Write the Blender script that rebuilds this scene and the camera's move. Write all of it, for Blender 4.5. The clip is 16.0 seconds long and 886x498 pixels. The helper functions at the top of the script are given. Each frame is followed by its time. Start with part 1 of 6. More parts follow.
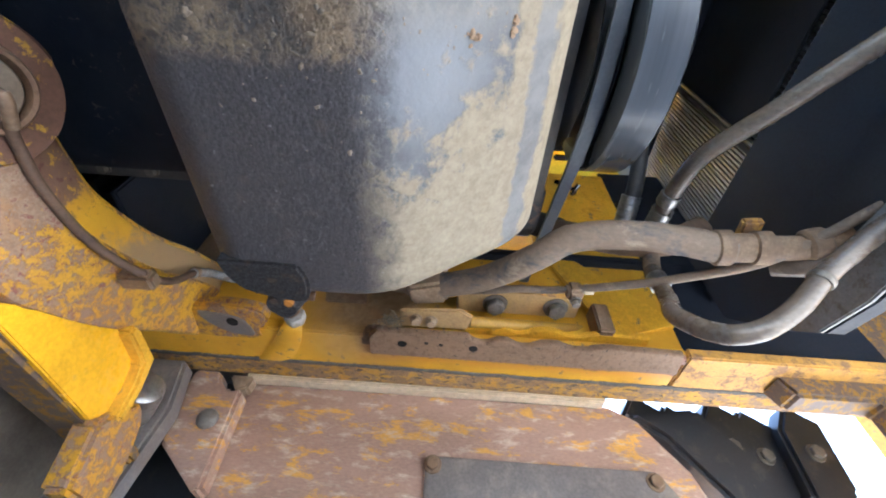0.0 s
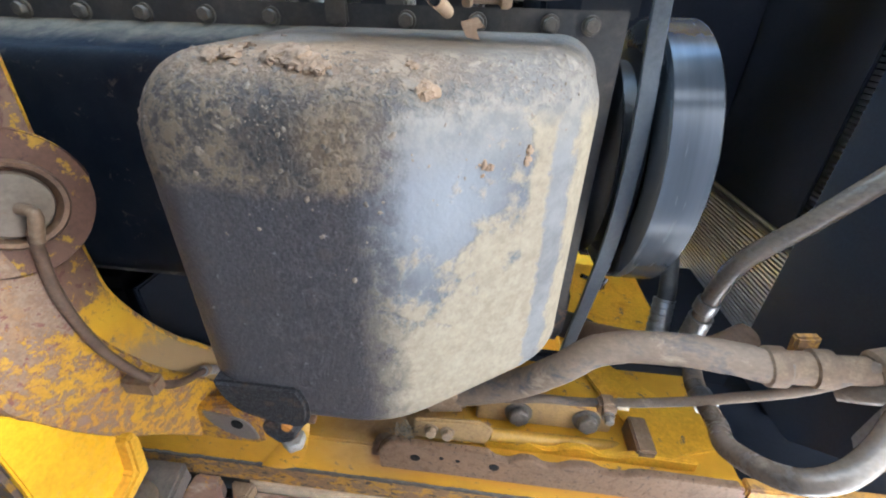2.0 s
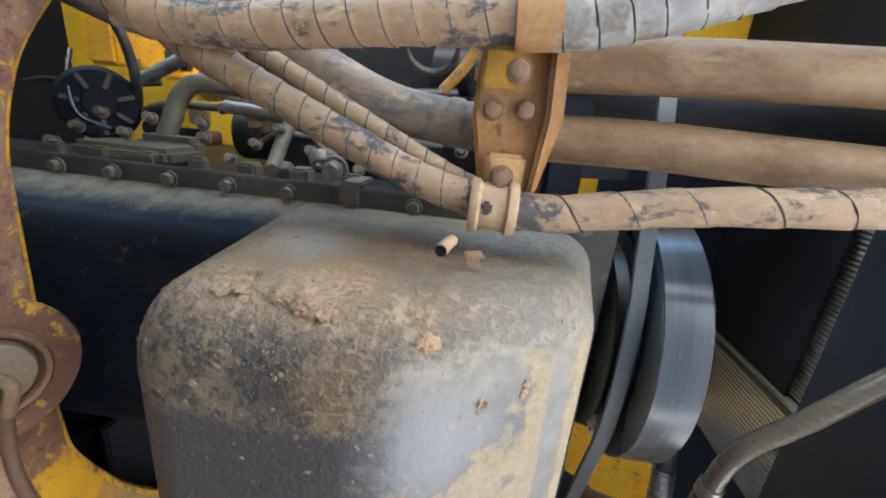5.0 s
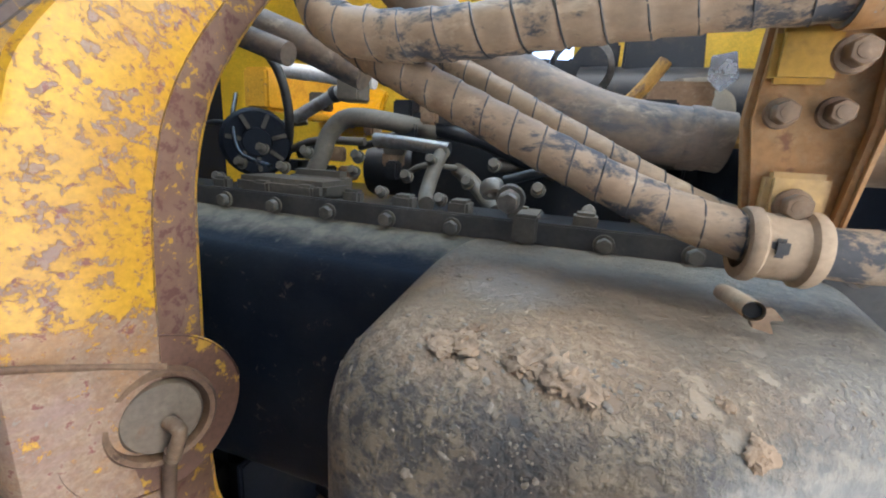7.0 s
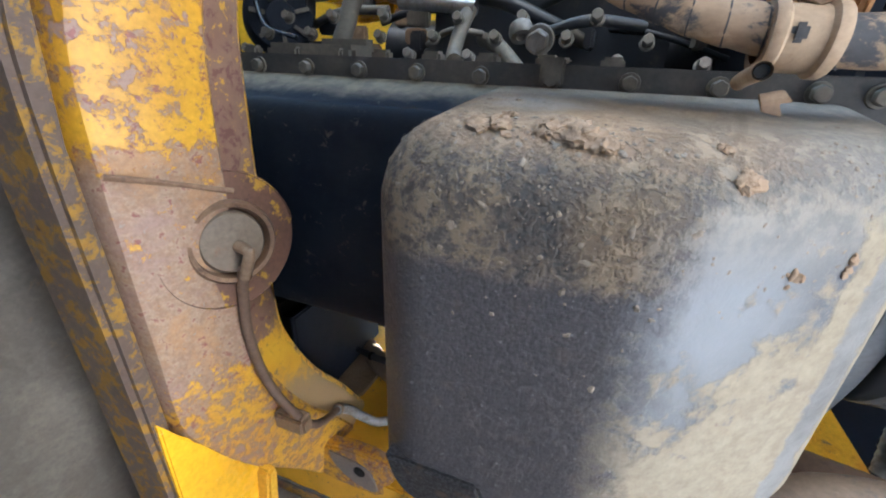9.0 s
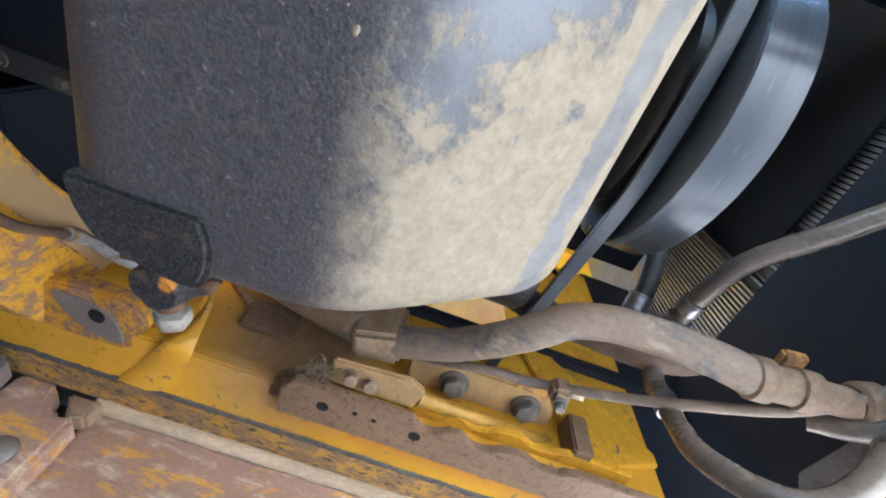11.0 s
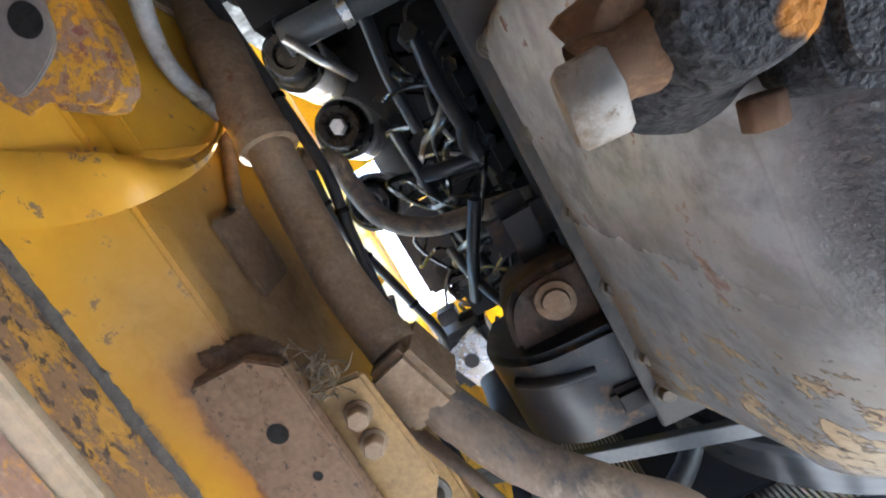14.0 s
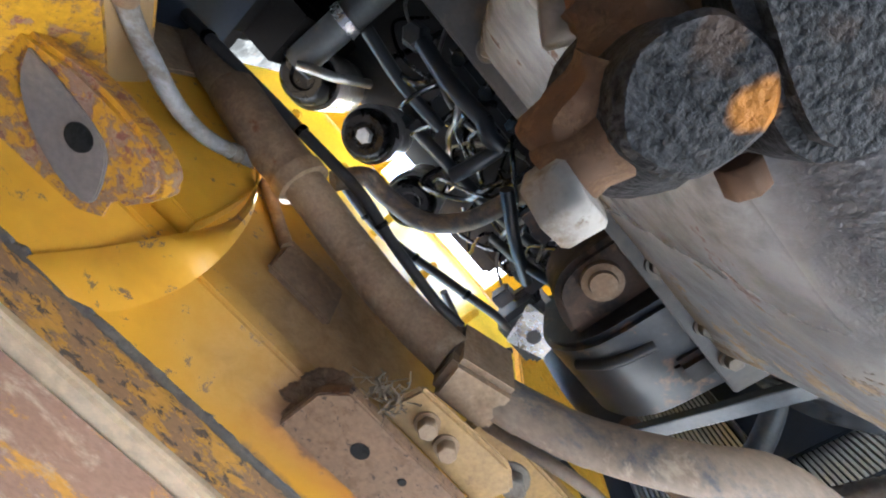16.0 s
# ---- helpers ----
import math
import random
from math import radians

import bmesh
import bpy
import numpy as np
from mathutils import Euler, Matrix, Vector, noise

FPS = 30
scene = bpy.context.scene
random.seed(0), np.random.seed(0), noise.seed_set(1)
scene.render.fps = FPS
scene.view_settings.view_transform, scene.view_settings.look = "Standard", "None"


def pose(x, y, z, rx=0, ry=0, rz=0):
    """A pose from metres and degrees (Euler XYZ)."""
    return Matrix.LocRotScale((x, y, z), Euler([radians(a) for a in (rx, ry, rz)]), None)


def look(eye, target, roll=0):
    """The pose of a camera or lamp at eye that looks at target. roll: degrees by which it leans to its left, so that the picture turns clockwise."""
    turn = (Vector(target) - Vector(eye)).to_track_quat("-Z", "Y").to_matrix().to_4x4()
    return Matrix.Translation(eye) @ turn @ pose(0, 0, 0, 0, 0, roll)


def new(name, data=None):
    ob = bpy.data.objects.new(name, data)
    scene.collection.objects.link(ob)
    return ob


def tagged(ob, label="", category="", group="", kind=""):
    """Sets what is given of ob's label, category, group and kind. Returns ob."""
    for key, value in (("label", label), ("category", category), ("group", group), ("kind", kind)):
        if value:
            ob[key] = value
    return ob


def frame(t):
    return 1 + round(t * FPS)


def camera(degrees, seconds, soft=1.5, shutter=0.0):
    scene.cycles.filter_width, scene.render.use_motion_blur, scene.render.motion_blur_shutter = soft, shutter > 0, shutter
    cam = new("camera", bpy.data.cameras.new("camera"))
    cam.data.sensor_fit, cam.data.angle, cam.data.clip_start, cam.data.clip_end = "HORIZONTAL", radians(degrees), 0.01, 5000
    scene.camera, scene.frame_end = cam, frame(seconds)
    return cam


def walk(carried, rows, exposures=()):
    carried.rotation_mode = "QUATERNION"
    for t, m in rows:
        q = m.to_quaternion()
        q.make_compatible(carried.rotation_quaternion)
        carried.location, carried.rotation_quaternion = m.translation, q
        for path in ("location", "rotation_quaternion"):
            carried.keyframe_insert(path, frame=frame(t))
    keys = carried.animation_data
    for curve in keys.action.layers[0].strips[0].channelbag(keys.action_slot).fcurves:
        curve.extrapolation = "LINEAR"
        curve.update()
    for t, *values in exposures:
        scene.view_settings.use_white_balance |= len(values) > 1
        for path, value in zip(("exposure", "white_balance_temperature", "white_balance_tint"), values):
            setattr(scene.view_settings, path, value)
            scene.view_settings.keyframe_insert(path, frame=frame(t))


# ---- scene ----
cam = camera(94.4, 16.0, 2.0)
PATH = [
    (0, (0.01, 0.012, 0.381), (-0.006, 1.308, 1.904), 4.5),
    (0.5, (0.009, -0.003, 0.397), (-0.04, 1.121, 2.05), 6.6),
    (1, (0.007, -0.007, 0.404), (-0.135, 1.023, 2.113), 11.5),
    (1.5, (0.011, -0.006, 0.413), (-0.203, 1.011, 2.122), 14.7),
    (2, (0.018, -0.006, 0.423), (-0.154, 0.998, 2.144), 12.9),
    (2.5, (0.02, -0.013, 0.428), (-0.142, 1.009, 2.14), 12.7),
    (3, (0.027, -0.016, 0.43), (-0.059, 0.954, 2.177), 10.0),
    (3.2, (0.025, -0.021, 0.431), (-0.065, 0.925, 2.191), 10.7),
    (5.3, (-0.004, -0.095, 0.468), (-0.238, 0.493, 2.365), 28.1),
    (5.5, (-0.022, -0.09, 0.476), (-0.304, 0.478, 2.373), 32.6),
    (6, (-0.07, -0.081, 0.505), (-0.464, 0.427, 2.399), 43.8),
    (6.5, (-0.09, -0.077, 0.506), (-0.605, 0.4, 2.379), 53.0),
    (7, (-0.093, -0.071, 0.502), (-0.688, 0.416, 2.348), 56.4),
    (7.5, (-0.092, -0.054, 0.487), (-0.753, 0.478, 2.298), 56.8),
    (8, (-0.098, -0.049, 0.478), (-0.801, 0.555, 2.25), 54.9),
    (8.5, (-0.095, -0.031, 0.465), (-0.783, 0.684, 2.202), 49.9),
    (9, (-0.082, -0.013, 0.449), (-0.706, 0.836, 2.149), 43.0),
    (9.5, (-0.05, 0.03, 0.438), (-0.561, 0.995, 2.113), 35.6),
    (10, (-0.022, 0.053, 0.436), (-0.397, 1.118, 2.088), 28.7),
    (10.2, (-0.01, 0.06, 0.433), (-0.315, 1.141, 2.088), 25.9),
    (12.3, (-0.012, 0.344, 0.533), (0.605, 0.782, 2.385), -5.0),
    (12.5, (-0.035, 0.376, 0.538), (0.56, 0.792, 2.401), -1.3),
    (13, (-0.076, 0.407, 0.549), (0.433, 0.732, 2.455), 2.6),
    (13.5, (-0.118, 0.396, 0.555), (0.304, 0.666, 2.491), 3.9),
    (14, (-0.145, 0.383, 0.553), (0.189, 0.623, 2.51), 6.2),
    (14.5, (-0.162, 0.373, 0.552), (0.113, 0.578, 2.523), 5.8),
    (15, (-0.177, 0.349, 0.557), (0.069, 0.548, 2.532), 5.8),
    (15.5, (-0.182, 0.335, 0.558), (0.076, 0.628, 2.519), 12.4),
    (16, (-0.167, 0.351, 0.553), (0.147, 0.891, 2.453), 19.5),
]
walk(cam, [(t, look(eye, target, roll)) for t, eye, target, roll in PATH],
     [(0, 3.2, 5700, 6), (2, 3.38, 5650, 5), (3.2, 3.42, 5750, 5), (5.3, 3.16, 6200, 5), (6, 3.22, 6050, 5), (7, 3.14, 5900, 5), (8.5, 3.2, 5750, 5), (10.2, 3.38, 5550, 6), (12.5, 3.46, 5600, 5), (13.3, 3.40, 5600, 5), (14.2, 3.50, 5700, 5), (15, 3.53, 5900, 6), (16, 3.70, 5700, 4)])


# ---- world, sun, exposure ----
world = bpy.data.worlds.new("world")
scene.world = world
world.use_nodes = True
wn = world.node_tree
sky = wn.nodes.new("ShaderNodeTexSky")
sky.sky_type, sky.sun_disc = 'NISHITA', False
sky.sun_elevation, sky.sun_rotation = radians(62), radians(75)
wn.nodes["Background"].inputs[1].default_value = 0.15
wn.links.new(sky.outputs[0], wn.nodes["Background"].inputs[0])
sun_data = bpy.data.lights.new("sun", 'SUN')
sun_data.energy, sun_data.angle, sun_data.color = 5.0, radians(0.6), (1.0, 0.97, 0.92)
sun = new("sun", sun_data)
sun.matrix_world = look((4.0, 0.7, 7.75), (0, 0, 0))


# ---- materials ----
def mat(name, rough=0.6, metal=0.0):
    m = bpy.data.materials.new(name)
    m.use_nodes = True
    b = m.node_tree.nodes["Principled BSDF"]
    b.inputs["Roughness"].default_value, b.inputs["Metallic"].default_value = rough, metal
    return m, m.node_tree, b


def noise_tex(nt, scale, detail=6.0, rough=0.6, coord=None, dist=0.0):
    n = nt.nodes.new("ShaderNodeTexNoise")
    n.inputs["Scale"].default_value, n.inputs["Detail"].default_value = scale, detail
    n.inputs["Roughness"].default_value, n.inputs["Distortion"].default_value = rough, dist
    if coord is None:
        coord = nt.nodes.new("ShaderNodeNewGeometry").outputs["Position"]
    nt.links.new(coord, n.inputs["Vector"])
    return n.outputs["Fac"]


def ramp(nt, fac, lo, hi):
    r = nt.nodes.new("ShaderNodeMapRange")
    r.inputs["From Min"].default_value, r.inputs["From Max"].default_value = lo, hi
    nt.links.new(fac, r.inputs["Value"])
    return r.outputs["Result"]


def mix(nt, fac, a, b):
    n = nt.nodes.new("ShaderNodeMix")
    n.data_type = 'RGBA'
    if isinstance(fac, (int, float)):
        n.inputs[0].default_value = fac
    else:
        nt.links.new(fac, n.inputs[0])
    for sock, v in ((n.inputs[6], a), (n.inputs[7], b)):
        if isinstance(v, tuple):
            sock.default_value = (*v, 1)
        else:
            nt.links.new(v, sock)
    return n.outputs[2]


def mathn(nt, op, a, b):
    n = nt.nodes.new("ShaderNodeMath")
    n.operation = op
    for sock, v in zip(n.inputs, (a, b)):
        if isinstance(v, (int, float)):
            sock.default_value = v
        else:
            nt.links.new(v, sock)
    return n.outputs[0]


def relief(nt, b, fac, strength, dist):
    n = nt.nodes.new("ShaderNodeBump")
    n.inputs["Strength"].default_value, n.inputs["Distance"].default_value = strength, dist
    nt.links.new(fac, n.inputs["Height"])
    nt.links.new(n.outputs[0], b.inputs["Normal"])


def layered(name, base, second, third, scale, lo=0.48, hi=0.56, lo3=0.58, hi3=0.66, rough=0.6, metal=0.0,
            fine=220.0, bump=0.35, dist=0.0008, stretch=None, sheen=0.5):
    """Base colour, a second in patches of noise, a third in rarer ones, all with fine grain."""
    m, nt, b = mat(name, rough, metal)
    b.inputs["Specular IOR Level"].default_value = sheen
    pos = nt.nodes.new("ShaderNodeNewGeometry").outputs["Position"]
    if stretch:
        mp = nt.nodes.new("ShaderNodeMapping")
        mp.inputs["Scale"].default_value = stretch
        nt.links.new(pos, mp.inputs[0])
        pos = mp.outputs[0]
    p1 = ramp(nt, noise_tex(nt, scale, 10, 0.74, pos, 0.3), lo, hi)
    mp2 = nt.nodes.new("ShaderNodeMapping")
    mp2.inputs["Location"].default_value = (3.1, 7.7, 1.3)
    nt.links.new(pos, mp2.inputs[0])
    p2 = ramp(nt, noise_tex(nt, scale * 1.7, 9, 0.7, mp2.outputs[0], 0.3), lo3, hi3)
    grain = noise_tex(nt, fine, 4, 0.6, pos)
    big = noise_tex(nt, 5.0, 4, 0.6, pos)
    c = mix(nt, p2, mix(nt, p1, base, second), third)
    dark = nt.nodes.new("ShaderNodeHueSaturation")
    nt.links.new(c, dark.inputs["Color"])
    v = mathn(nt, 'ADD', mathn(nt, 'MULTIPLY', ramp(nt, grain, 0.3, 0.7), 0.3), mathn(nt, 'MULTIPLY', ramp(nt, big, 0.35, 0.65), 0.35))
    nt.links.new(mathn(nt, 'ADD', v, 0.68), dark.inputs["Value"])
    nt.links.new(dark.outputs[0], b.inputs["Base Color"])
    h = mathn(nt, 'ADD', mathn(nt, 'MULTIPLY', grain, 0.35), mathn(nt, 'ADD', mathn(nt, 'MULTIPLY', p1, -0.5), mathn(nt, 'MULTIPLY', p2, -0.4)))
    relief(nt, b, h, bump, dist)
    rr = mathn(nt, 'ADD', mathn(nt, 'MULTIPLY', p1, 0.2), rough - 0.1)
    nt.links.new(rr, b.inputs["Roughness"])
    return m


YEL, YEL_D = (0.66, 0.36, 0.025), (0.50, 0.25, 0.02)
DUST, RUST, RUST_D = (0.30, 0.21, 0.14), (0.20, 0.09, 0.04), (0.09, 0.05, 0.035)
M = {}
M["worn_yellow"] = layered("worn_yellow_paint", (0.72, 0.39, 0.022), (0.30, 0.20, 0.135), (0.19, 0.055, 0.04), 44, 0.52, 0.545, 0.585, 0.60, 0.42)
M["rust_band"] = layered("rust_band_paint", (0.145, 0.072, 0.045), (0.45, 0.25, 0.028), (0.095, 0.042, 0.036), 46, 0.56, 0.60, 0.6, 0.65, 0.65)
M["rusty_yellow"] = layered("rusty_yellow_paint", (0.105, 0.072, 0.055), (0.28, 0.15, 0.018), RUST_D, 60, 0.50, 0.55, 0.6, 0.68, 0.65)
M["yellow"] = layered("yellow_paint", YEL, YEL_D, (0.20, 0.14, 0.10), 20, 0.5, 0.62, 0.62, 0.65, 0.45, bump=0.3)
M["bright_yellow"] = layered("bright_yellow_paint", (0.80, 0.43, 0.015), (0.70, 0.36, 0.015), DUST, 12, 0.5, 0.66, 0.72, 0.8, 0.35, bump=0.12)
M["hood_yellow"] = layered("hood_yellow_paint", (0.80, 0.53, 0.035), (0.72, 0.46, 0.03), (0.45, 0.27, 0.03), 6, 0.5, 0.7, 0.7, 0.8, 0.4, bump=0.05)
M["brown"] = layered("rust_brown_steel", (0.215, 0.14, 0.085), (0.31, 0.22, 0.14), RUST, 32, 0.48, 0.6, 0.6, 0.67, 0.72)
M["pitted"] = layered("pitted_rust_plate", (0.215, 0.135, 0.082), (0.17, 0.105, 0.062), (0.055, 0.035, 0.022), 80, 0.5, 0.6, 0.60, 0.615, 0.7)
M["orange_rust"] = layered("ochre_rust_steel", (0.50, 0.27, 0.055), (0.25, 0.145, 0.075), (0.10, 0.055, 0.03), 34, 0.5, 0.58, 0.6, 0.66, 0.7)
M["strip_rust"] = layered("mottled_ochre_strip", (0.27, 0.165, 0.085), (0.52, 0.285, 0.05), (0.085, 0.065, 0.05), 58, 0.49, 0.53, 0.545, 0.59, 0.72, bump=0.6, dist=0.0015, stretch=(0.55, 1, 1))
M["plum_plate"] = layered("plum_rust_plate", (0.33, 0.21, 0.16), (0.56, 0.30, 0.06), (0.50, 0.40, 0.31), 24, 0.53, 0.58, 0.53, 0.66, 0.6, stretch=(0.5, 1, 1.4))
M["grey_plate"] = layered("grey_steel_plate", (0.17, 0.15, 0.14), (0.24, 0.21, 0.18), RUST, 20, 0.5, 0.65, 0.7, 0.76, 0.5)
M["grimy_plate"] = layered("grimy_brown_plate", (0.085, 0.072, 0.058), (0.125, 0.108, 0.088), (0.16, 0.10, 0.05), 16, 0.48, 0.62, 0.62, 0.70, 0.7, bump=0.5, dist=0.0015)
M["tan_edge"] = layered("tan_dusty_edge", (0.68, 0.56, 0.40), (0.58, 0.46, 0.31), RUST, 14, 0.5, 0.66, 0.70, 0.75, 0.8, fine=90, bump=0.15)
M["dust_hose"] = layered("dusty_rubber_hose", (0.21, 0.155, 0.11), (0.105, 0.10, 0.10), (0.34, 0.27, 0.195), 20, 0.50, 0.60, 0.57, 0.66, 0.75, stretch=(0.6, 1, 1))
M["tape_hose"] = layered("dusty_tape_wrap", (0.27, 0.188, 0.118), (0.06, 0.060, 0.064), (0.38, 0.285, 0.19), 34, 0.52, 0.58, 0.55, 0.66, 0.7, stretch=(0.6, 1, 1))
M["pale_tape"] = layered("pale_tape_wrap", (0.25, 0.253, 0.257), (0.175, 0.15, 0.125), (0.34, 0.325, 0.30), 30, 0.5, 0.6, 0.56, 0.7, 0.6)
# Rubber; also the black of the gap box, strap slot and cover hole's shade.
M["rubber"] = layered("black_rubber_and_shade", (0.03, 0.03, 0.033), (0.06, 0.055, 0.05), (0.12, 0.10, 0.085), 40, 0.5, 0.65, 0.66, 0.76, 0.6)
M["belt"] = layered("worn_drive_belt", (0.085, 0.098, 0.112), (0.105, 0.115, 0.125), (0.13, 0.13, 0.125), 40, 0.5, 0.7, 0.68, 0.8, 0.45, bump=0.1)
M["black_paint"] = layered("black_paint", (0.0095, 0.013, 0.022), (0.016, 0.020, 0.031), (0.035, 0.032, 0.03), 18, 0.5, 0.7, 0.74, 0.84, 0.72, bump=0.1, sheen=0.2)
M["engine_black"] = layered("grimy_black_casting", (0.016, 0.018, 0.022), (0.05, 0.042, 0.035), (0.12, 0.085, 0.06), 24, 0.54, 0.68, 0.64, 0.76, 0.5)
M["steel"] = layered("grey_steel", (0.32, 0.32, 0.32), (0.24, 0.22, 0.20), (0.20, 0.13, 0.09), 60, 0.5, 0.65, 0.68, 0.76, 0.4, 0.8)
M["pipe_steel"] = layered("dark_pipe_steel", (0.07, 0.072, 0.078), (0.10, 0.10, 0.105), (0.2, 0.19, 0.18), 60, 0.5, 0.65, 0.68, 0.76, 0.25, 0.8)
M["alu"] = layered("cast_aluminium", (0.62, 0.63, 0.66), (0.5, 0.5, 0.52), (0.3, 0.27, 0.24), 30, 0.5, 0.7, 0.7, 0.78, 0.35, 0.85)
M["filter_can"] = layered("filter_can_paint", (0.70, 0.70, 0.70), (0.60, 0.60, 0.60), (0.3, 0.28, 0.25), 20, 0.5, 0.7, 0.72, 0.8, 0.3)
M["pulley"] = layered("dark_pulley_steel", (0.050, 0.060, 0.074), (0.058, 0.068, 0.080), (0.085, 0.072, 0.062), 3, 0.45, 0.75, 0.64, 0.8, 0.34, 0.25, bump=0.02, fine=14, stretch=(9, 0.4, 0.4))
M["fins"] = layered("radiator_fins", (0.42, 0.43, 0.44), (0.50, 0.50, 0.50), (0.44, 0.42, 0.39), 30, 0.5, 0.7, 0.66, 0.8, 0.5, 0.3)
M["bolt"] = layered("dusty_bolt", (0.21, 0.19, 0.165), (0.15, 0.125, 0.10), RUST, 70, 0.5, 0.65, 0.64, 0.74, 0.55, 0.4)
M["dust_cast"] = layered("dusty_casting", (0.10, 0.088, 0.07), (0.15, 0.128, 0.098), (0.05, 0.045, 0.038), 26, 0.5, 0.64, 0.62, 0.74, 0.7)
M["slate_cast"] = layered("slate_grey_casting", (0.055, 0.062, 0.070), (0.075, 0.08, 0.085), (0.17, 0.115, 0.075), 22, 0.5, 0.66, 0.60, 0.72, 0.45, bump=0.2)
M["rusty_cast"] = layered("rusty_black_casting", (0.022, 0.020, 0.020), (0.09, 0.05, 0.03), (0.15, 0.11, 0.08), 30, 0.54, 0.64, 0.64, 0.74, 0.7)
M["rust_bolt"] = layered("rusty_bolt", (0.21, 0.135, 0.08), (0.28, 0.21, 0.145), RUST_D, 70, 0.5, 0.65, 0.64, 0.74, 0.7, 0.2)
M["mud"] = layered("dried_mud", (0.29, 0.20, 0.128), (0.19, 0.125, 0.078), (0.37, 0.275, 0.185), 120, 0.5, 0.62, 0.6, 0.7, 0.95, bump=0.8)
M["seam_grime"] = layered("charcoal_seam", (0.085, 0.08, 0.075), (0.13, 0.12, 0.105), (0.05, 0.045, 0.04), 60, rough=0.8)
M["brown_hose"] = layered("brown_rubber_hose", (0.125, 0.076, 0.048), (0.085, 0.054, 0.037), (0.17, 0.12, 0.08), 26, 0.5, 0.64, 0.58, 0.7, 0.75)
M["dusty_ochre"] = layered("dusty_ochre_paint", (0.38, 0.245, 0.11), (0.46, 0.30, 0.12), (0.25, 0.16, 0.09), 20, 0.45, 0.62, 0.62, 0.72, 0.75)
M["tan_dust"] = layered("tan_dusty_steel", (0.33, 0.235, 0.15), (0.26, 0.175, 0.105), (0.40, 0.30, 0.20), 26, 0.48, 0.64, 0.6, 0.72, 0.8)
M["pale_plug"] = layered("pale_worn_steel", (0.27, 0.25, 0.225), (0.17, 0.128, 0.088), (0.10, 0.055, 0.034), 60, 0.5, 0.62, 0.60, 0.66, 0.72, 0.0)
M["beam_edge"] = layered("chipped_yellow_lip", (0.70, 0.39, 0.03), (0.60, 0.32, 0.03), (0.30, 0.21, 0.14), 30, 0.45, 0.6, 0.62, 0.65, 0.4, bump=0.3)
M["pipe_tan"] = layered("tan_rusty_pipe", (0.215, 0.142, 0.078), (0.165, 0.10, 0.054), (0.27, 0.20, 0.13), 24, 0.48, 0.6, 0.58, 0.68, 0.7, stretch=(0.5, 1, 1))
M["loop_hose"] = layered("dusty_black_hose", (0.165, 0.132, 0.103), (0.095, 0.080, 0.068), (0.26, 0.215, 0.17), 22, 0.48, 0.62, 0.58, 0.7, 0.28, stretch=(0.6, 1, 1))
M["clamp_rust"] = layered("rusty_ochre_bracket", (0.33, 0.165, 0.055), (0.36, 0.215, 0.10), (0.19, 0.085, 0.04), 30, 0.46, 0.58, 0.58, 0.66, 0.75)
M["dull_fold"] = layered("dull_mustard_paint", (0.42, 0.235, 0.03), (0.33, 0.18, 0.035), (0.22, 0.12, 0.05), 24, 0.48, 0.62, 0.6, 0.7, 0.6)
M["pin_rust"] = layered("orange_pin_rust", (0.155, 0.085, 0.045), (0.21, 0.13, 0.075), (0.085, 0.045, 0.027), 50, 0.46, 0.58, 0.56, 0.64, 0.75)
M["pin_face"] = layered("dull_pin_steel", (0.15, 0.108, 0.072), (0.19, 0.145, 0.10), (0.16, 0.09, 0.05), 30, 0.46, 0.6, 0.60, 0.68, 0.6)
M["crumb"] = layered("grey_tan_crumbs", (0.22, 0.175, 0.13), (0.14, 0.115, 0.09), (0.30, 0.25, 0.19), 90, 0.45, 0.6, 0.58, 0.66, 0.7)
M["gloss_black"] = layered("gloss_black_plastic", (0.0025, 0.0028, 0.0035), (0.004, 0.004, 0.005), (0.008, 0.008, 0.008), 30, rough=0.35, bump=0.05, sheen=0.18)
M["tan_hose"] = layered("tan_dusty_hose", (0.34, 0.25, 0.165), (0.26, 0.18, 0.115), (0.42, 0.33, 0.235), 18, 0.46, 0.62, 0.60, 0.70, 0.8)
M["dirt"] = layered("packed_brown_dirt", (0.15, 0.095, 0.055), (0.21, 0.145, 0.09), (0.09, 0.055, 0.035), 90, 0.48, 0.6, 0.6, 0.7, 0.95, bump=0.9, dist=0.002)
# Black for the shade inside holes and the tube's bore.
M["void"] = layered("dark_void", (0.0008, 0.0008, 0.0008), (0.001, 0.001, 0.001), (0.002, 0.002, 0.002), 40, rough=0.9)
# Near-black that stands for the unlit depth of the engine bay.
M["deep_shade"] = layered("deep_shade_black", (0.004, 0.004, 0.0045), (0.007, 0.007, 0.007), (0.012, 0.011, 0.010), 12, rough=0.8, sheen=0.08)
M["flange_grime"] = layered("grimy_flange_paint", (0.042, 0.040, 0.038), (0.075, 0.068, 0.058), (0.125, 0.105, 0.08), 20, 0.46, 0.62, 0.60, 0.72, 0.6)
M["shroud_navy"] = layered("dusty_navy_black_paint", (0.017, 0.022, 0.034), (0.026, 0.031, 0.043), (0.050, 0.048, 0.047), 9, 0.46, 0.66, 0.64, 0.8, 0.6, bump=0.1, sheen=0.3)
M["side_cast"] = layered("dark_rusty_side_casting", (0.030, 0.033, 0.038), (0.042, 0.045, 0.049), (0.17, 0.10, 0.055), 20, 0.5, 0.66, 0.57, 0.68, 0.42, bump=0.25)
